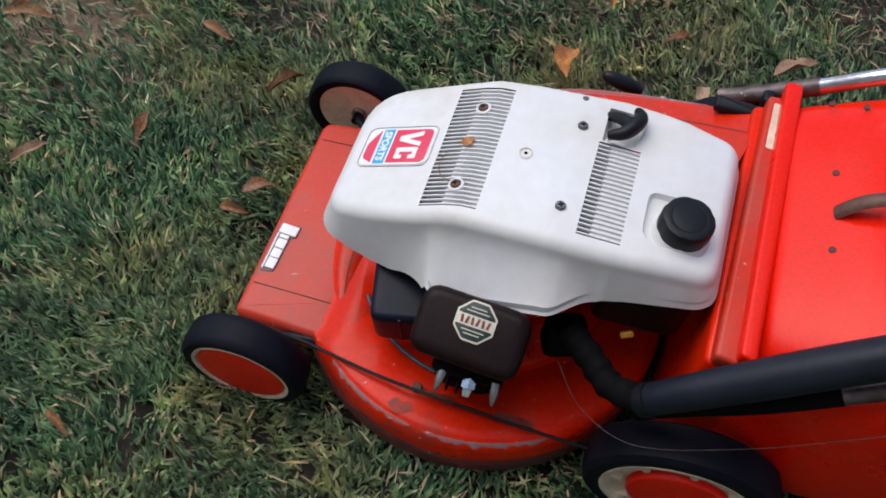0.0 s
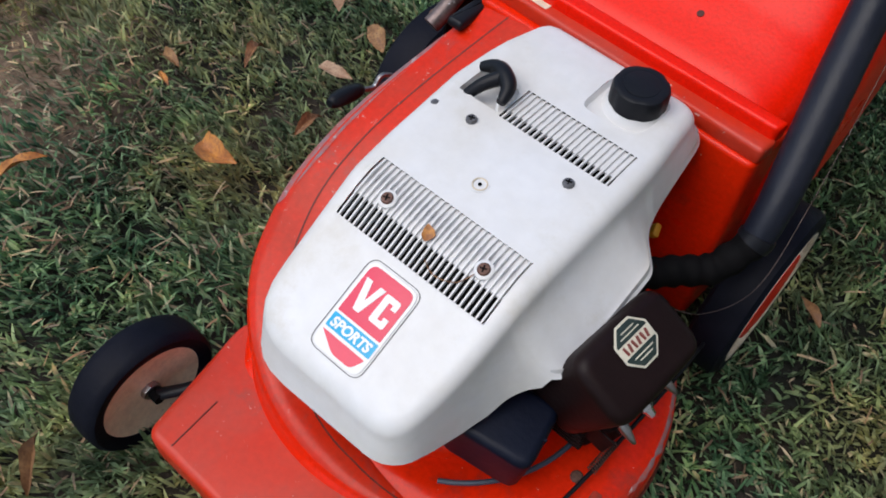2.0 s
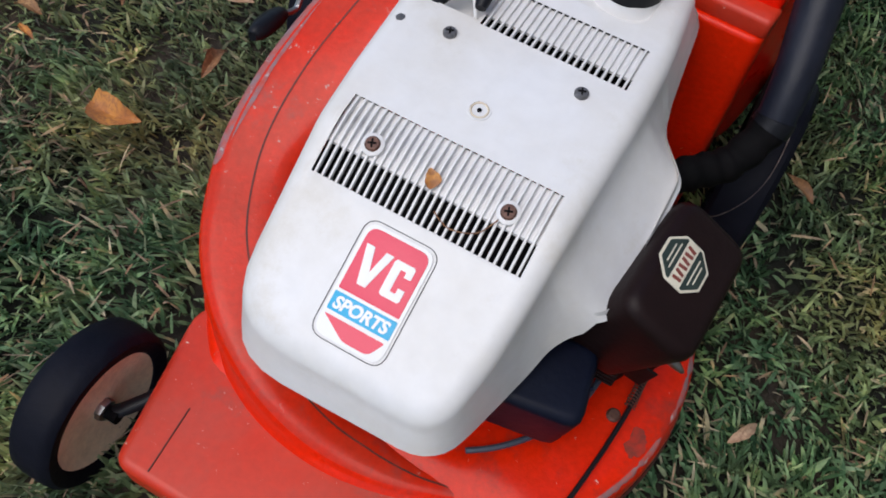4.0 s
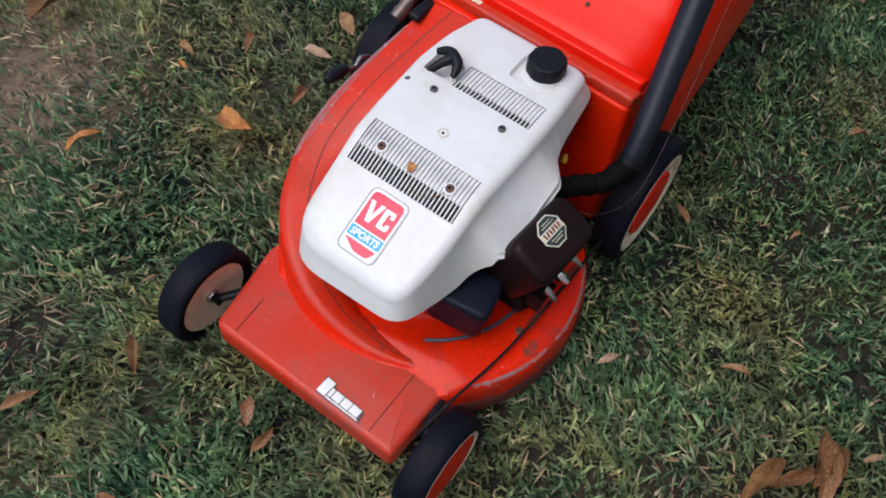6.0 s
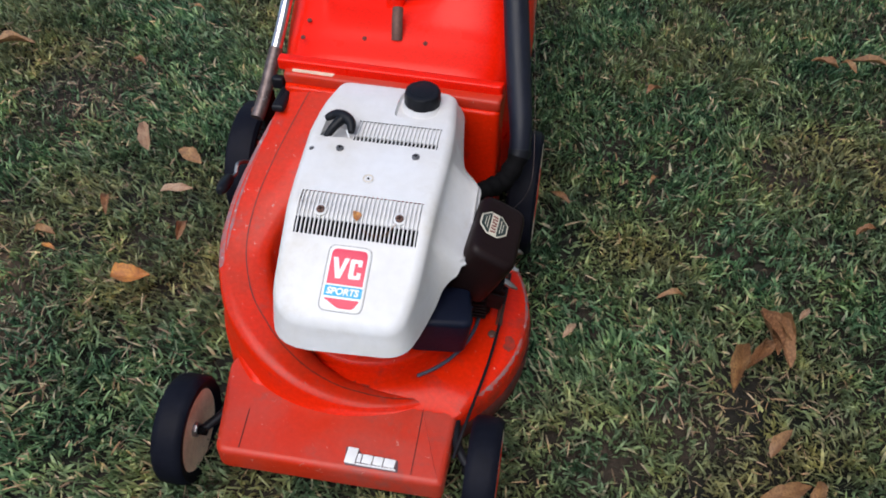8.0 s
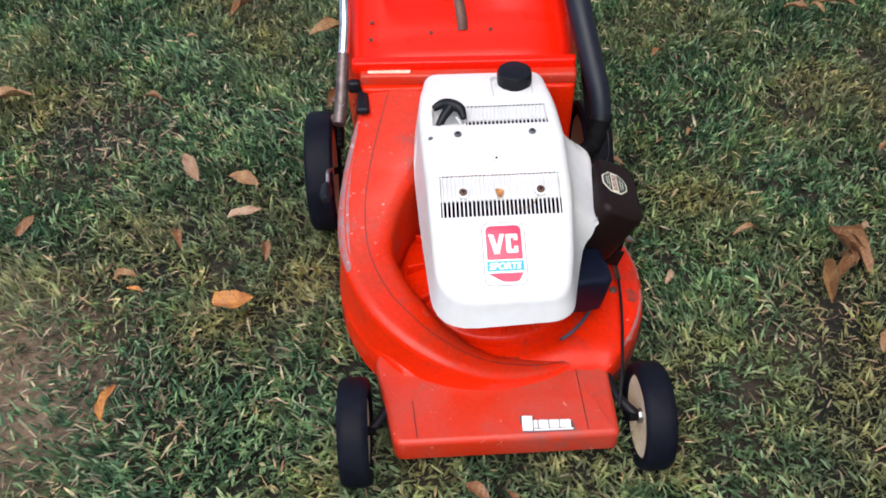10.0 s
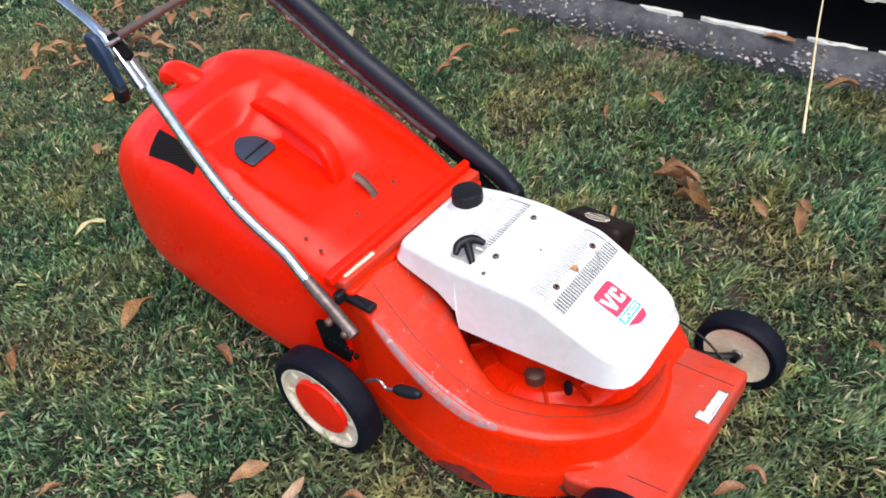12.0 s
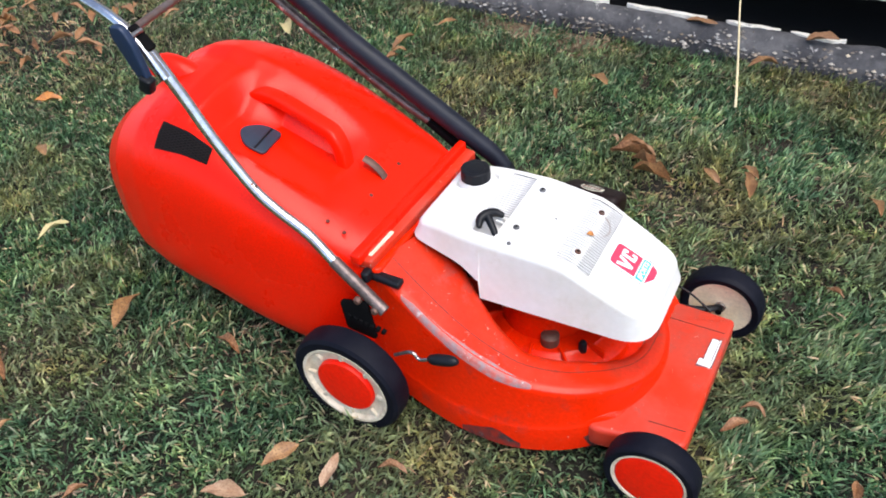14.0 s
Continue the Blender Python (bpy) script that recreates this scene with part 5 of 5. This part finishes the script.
# unseen roof, added to close the shed above the wall
put_shed(part("roof", slab([(1.2, -3.1, 0.01), (3.6, -3.1, 0.01), (3.6, 3.6, 0.01), (1.2, 3.6, 0.01)], 2.4, 2.46, 0.01, 2), M["clad"], shed))

# dry stalk leaning on the shed
straw = part("dry_stalk", pipe([(1.030, -0.044, -0.02), (1.06, -0.034, 0.012), (1.155, -0.006, 0.066), (1.300, 0.038, 0.142), (1.408, 0.066, 0.196)], lambda t: 0.0042 - 0.0024 * t, 7, 6), M["straw"])
tagged(straw, "thin pale dry stalk leaning against the shed", "stalk")

# ---- fallen leaves ----
LEAFMAT = {"o": ("leaf_orange", "orange dry"), "t": ("leaf_tan", "tan dry"), "b": ("leaf_brown", "brown curled dry"), "p": ("leaf_pale", "pale pinkish dry"), "y": ("leaf_yellow", "yellow-green fallen")}


def leaf_mesh(ln, wd, cup, arch, twist, seed):
    """A lens-shaped blade with midrib crease, cupped and arched, with thickness."""
    g = random.Random(seed)
    n, rows = 12, []
    bm = bmesh.new()
    bend = g.uniform(-0.25, 0.25)
    for i in range(n + 1):
        t = i / n
        w = wd * 0.5 * (math.sin(math.pi * t ** 0.8) ** 0.85 if 0 < t < 1 else 0.02) + 0.0006
        w *= 1 + g.uniform(-0.10, 0.10)
        y = ln * (t - 0.5)
        cx = bend * wd * math.sin(math.pi * t) + 0.0
        z = arch * math.sin(math.pi * t) + 0.25 * arch * math.sin(5 * t + seed)
        a = twist * (t - 0.5)
        row = []
        for u in (-1, -0.55, 0, 0.55, 1):
            lift = cup * (abs(u) ** 1.5) * w * (1.0 + 0.35 * math.sin(9 * t + 2 * u + seed))
            du = u * w
            row.append((cx + du * math.cos(a) - lift * math.sin(a), y, z + lift * math.cos(a) + du * math.sin(a)))
        rows.append(row)
    top = [[bm.verts.new(p) for p in r] for r in rows]
    low = [[bm.verts.new((p[0], p[1], p[2] - 0.0006)) for p in r] for r in rows]
    for a, b in zip(top, top[1:]):
        for k in range(4):
            bm.faces.new((a[k], a[k + 1], b[k + 1], b[k]))
    for a, b in zip(low, low[1:]):
        for k in range(4):
            bm.faces.new((a[k], b[k], b[k + 1], a[k + 1]))
    for i in range(n):
        bm.faces.new((top[i][0], top[i + 1][0], low[i + 1][0], low[i][0]))
        bm.faces.new((top[i][4], low[i][4], low[i + 1][4], top[i + 1][4]))
    for r, q in ((top[0], low[0]), (top[-1], low[-1])):
        bm.faces.new(r + q[::-1])
    return bm


def leaf(x, y, ln, angle, kind, z=0.006, wd=None, cup=None):
    g = random.Random(int(x * 977 + y * 7919))
    ln = max(ln, 0.03)
    mat, word = LEAFMAT[kind]
    curled = kind == "b"
    bm = leaf_mesh(ln, wd or ln * g.uniform(0.22, 0.36), cup if cup is not None else g.uniform(0.5, 1.6 if curled else 1.15), g.uniform(0.004, 0.013), g.uniform(-0.7, 0.7), g.uniform(0, 9))
    ob = part("fallen_leaf", bm, M[mat], None, "", 60)
    ob.matrix_world = pose(x, y, z + g.uniform(0.0, 0.006), g.uniform(-12, 12), g.uniform(-18, 18), angle - 90)
    size = "large" if ln > 0.095 else "small" if ln < 0.045 else "narrow"
    place = "on the concrete kerb" if x > 1.3 else "lying on the lawn"
    return tagged(ob, f"{size} {word} leaf {place}", "leaf", "fallen leaves on the lawn")


LEAVES = """-.267 -.824 .082 107 t;-.342 -.516 .058 74 b;-.654 .119 .034 161 o;-.114 -.540 .058 5 b;-.012 -.674 .062 139 p;-.018 -.342 .048 93 b
-.678 .150 .050 177 t;-.650 -.126 .072 82 o;-.958 .072 .127 82 t;.277 .420 .050 144 t;.462 .504 .032 61 t;.320 .090 .043 60 p
.493 .197 .052 10 t;.724 .197 .034 56 p;.900 1.400 .130 49 y;.903 .968 .050 129 t;.849 .966 .062 161 b;-1.045 .720 .098 26 t;.660 -.076 .063 54 t;.656 -.164 .087 24 t;.702 -.158 .055 66 t
-.193 1.320 .088 168 y;-.531 1.353 .045 10 y;-.324 .947 .114 13 t;-.309 .676 .078 78 b;-.600 .452 .080 115 p;-.486 .408 .078 150 t;-.474 .305 .070 7 p;-.424 .201 .060 94 b;-.560 1.078 .080 50 b
.976 .340 .090 56 t;-.593 .246 .055 104 b;-.671 .944 .040 2 t;.250 1.815 .079 129 o;1.236 -.067 .110 137 t;.686 -.448 .068 36 t;-.065 -.321 .055 129 b;.954 .982 .110 166 t;1.131 .917 .076 149 t
.46 .80 .045 40 b;-.90 .30 .06 70 b;-.72 .70 .05 150 b;.86 .42 .04 20 b;-.40 -.66 .05 15 b;.36 -.42 .045 60 b;.30 1.50 .085 20 t;.62 1.30 .075 110 b;.05 1.62 .08 60 t"""
for row in LEAVES.replace("\n", ";").split(";"):
    x, y, ln, an, kind = row.split()
    leaf(float(x), float(y), float(ln), float(an), kind)
leaf(-0.265, -0.360, 0.070, 136, "t", 0.012, 0.015, 1.6)
leaf(-0.470, 0.075, 0.076, 2, "o", 0.012, 0.037, 0.9)
leaf(0.666, 0.128, 0.115, 112, "b", 0.010, 0.032, 1.6)
leaf(0.656, 0.138, 0.095, 104, "b", 0.016, 0.026, 2.0)
leaf(0.677, 0.142, 0.075, 120, "t", 0.018, 0.022, 1.8)
leaf(0.602, 0.058, 0.108, 78, "t", 0.008, 0.028, 2.2)
leaf(0.632, 0.090, 0.080, 64, "b", 0.010, 0.022, 2.2)
leaf(1.345, 0.150, 0.10, -95, "b", 0.049)
leaf(1.350, -0.20, 0.09, -80, "b", 0.051)
# litter gathered behind the catcher
g = random.Random(41)
for i in range(40):
    x, y = g.gauss(0.60, 0.16), g.gauss(2.22, 0.18)
    leaf(x, y, g.uniform(0.05, 0.10), g.uniform(0, 360), g.choice("tbbbbb"), g.uniform(-0.006, 0.012))
# small piece of leaf caught in the slots, and a dry stem
bit = tagged(part("leaf_scrap", leaf_mesh(0.016, 0.011, 0.3, 0.002, 0.3, 2.0), M["leaf_orange"], None, "", 60), "small orange leaf scrap on the cowl slots", "leaf")
bit.matrix_world = pose(-0.014, -0.004, top_z(-0.004) + 0.0012, 24, 0, 30)
tagged(part("dry_twig", pipe([(0.000, -0.022, 0.3125), (0.016, -0.028, 0.3105), (0.036, -0.022, 0.3125), (0.046, -0.008, 0.3205)], 0.0005, 5, 5), M["leaf_brown"]), "thin brown dry twig on the cowl slots", "twig")
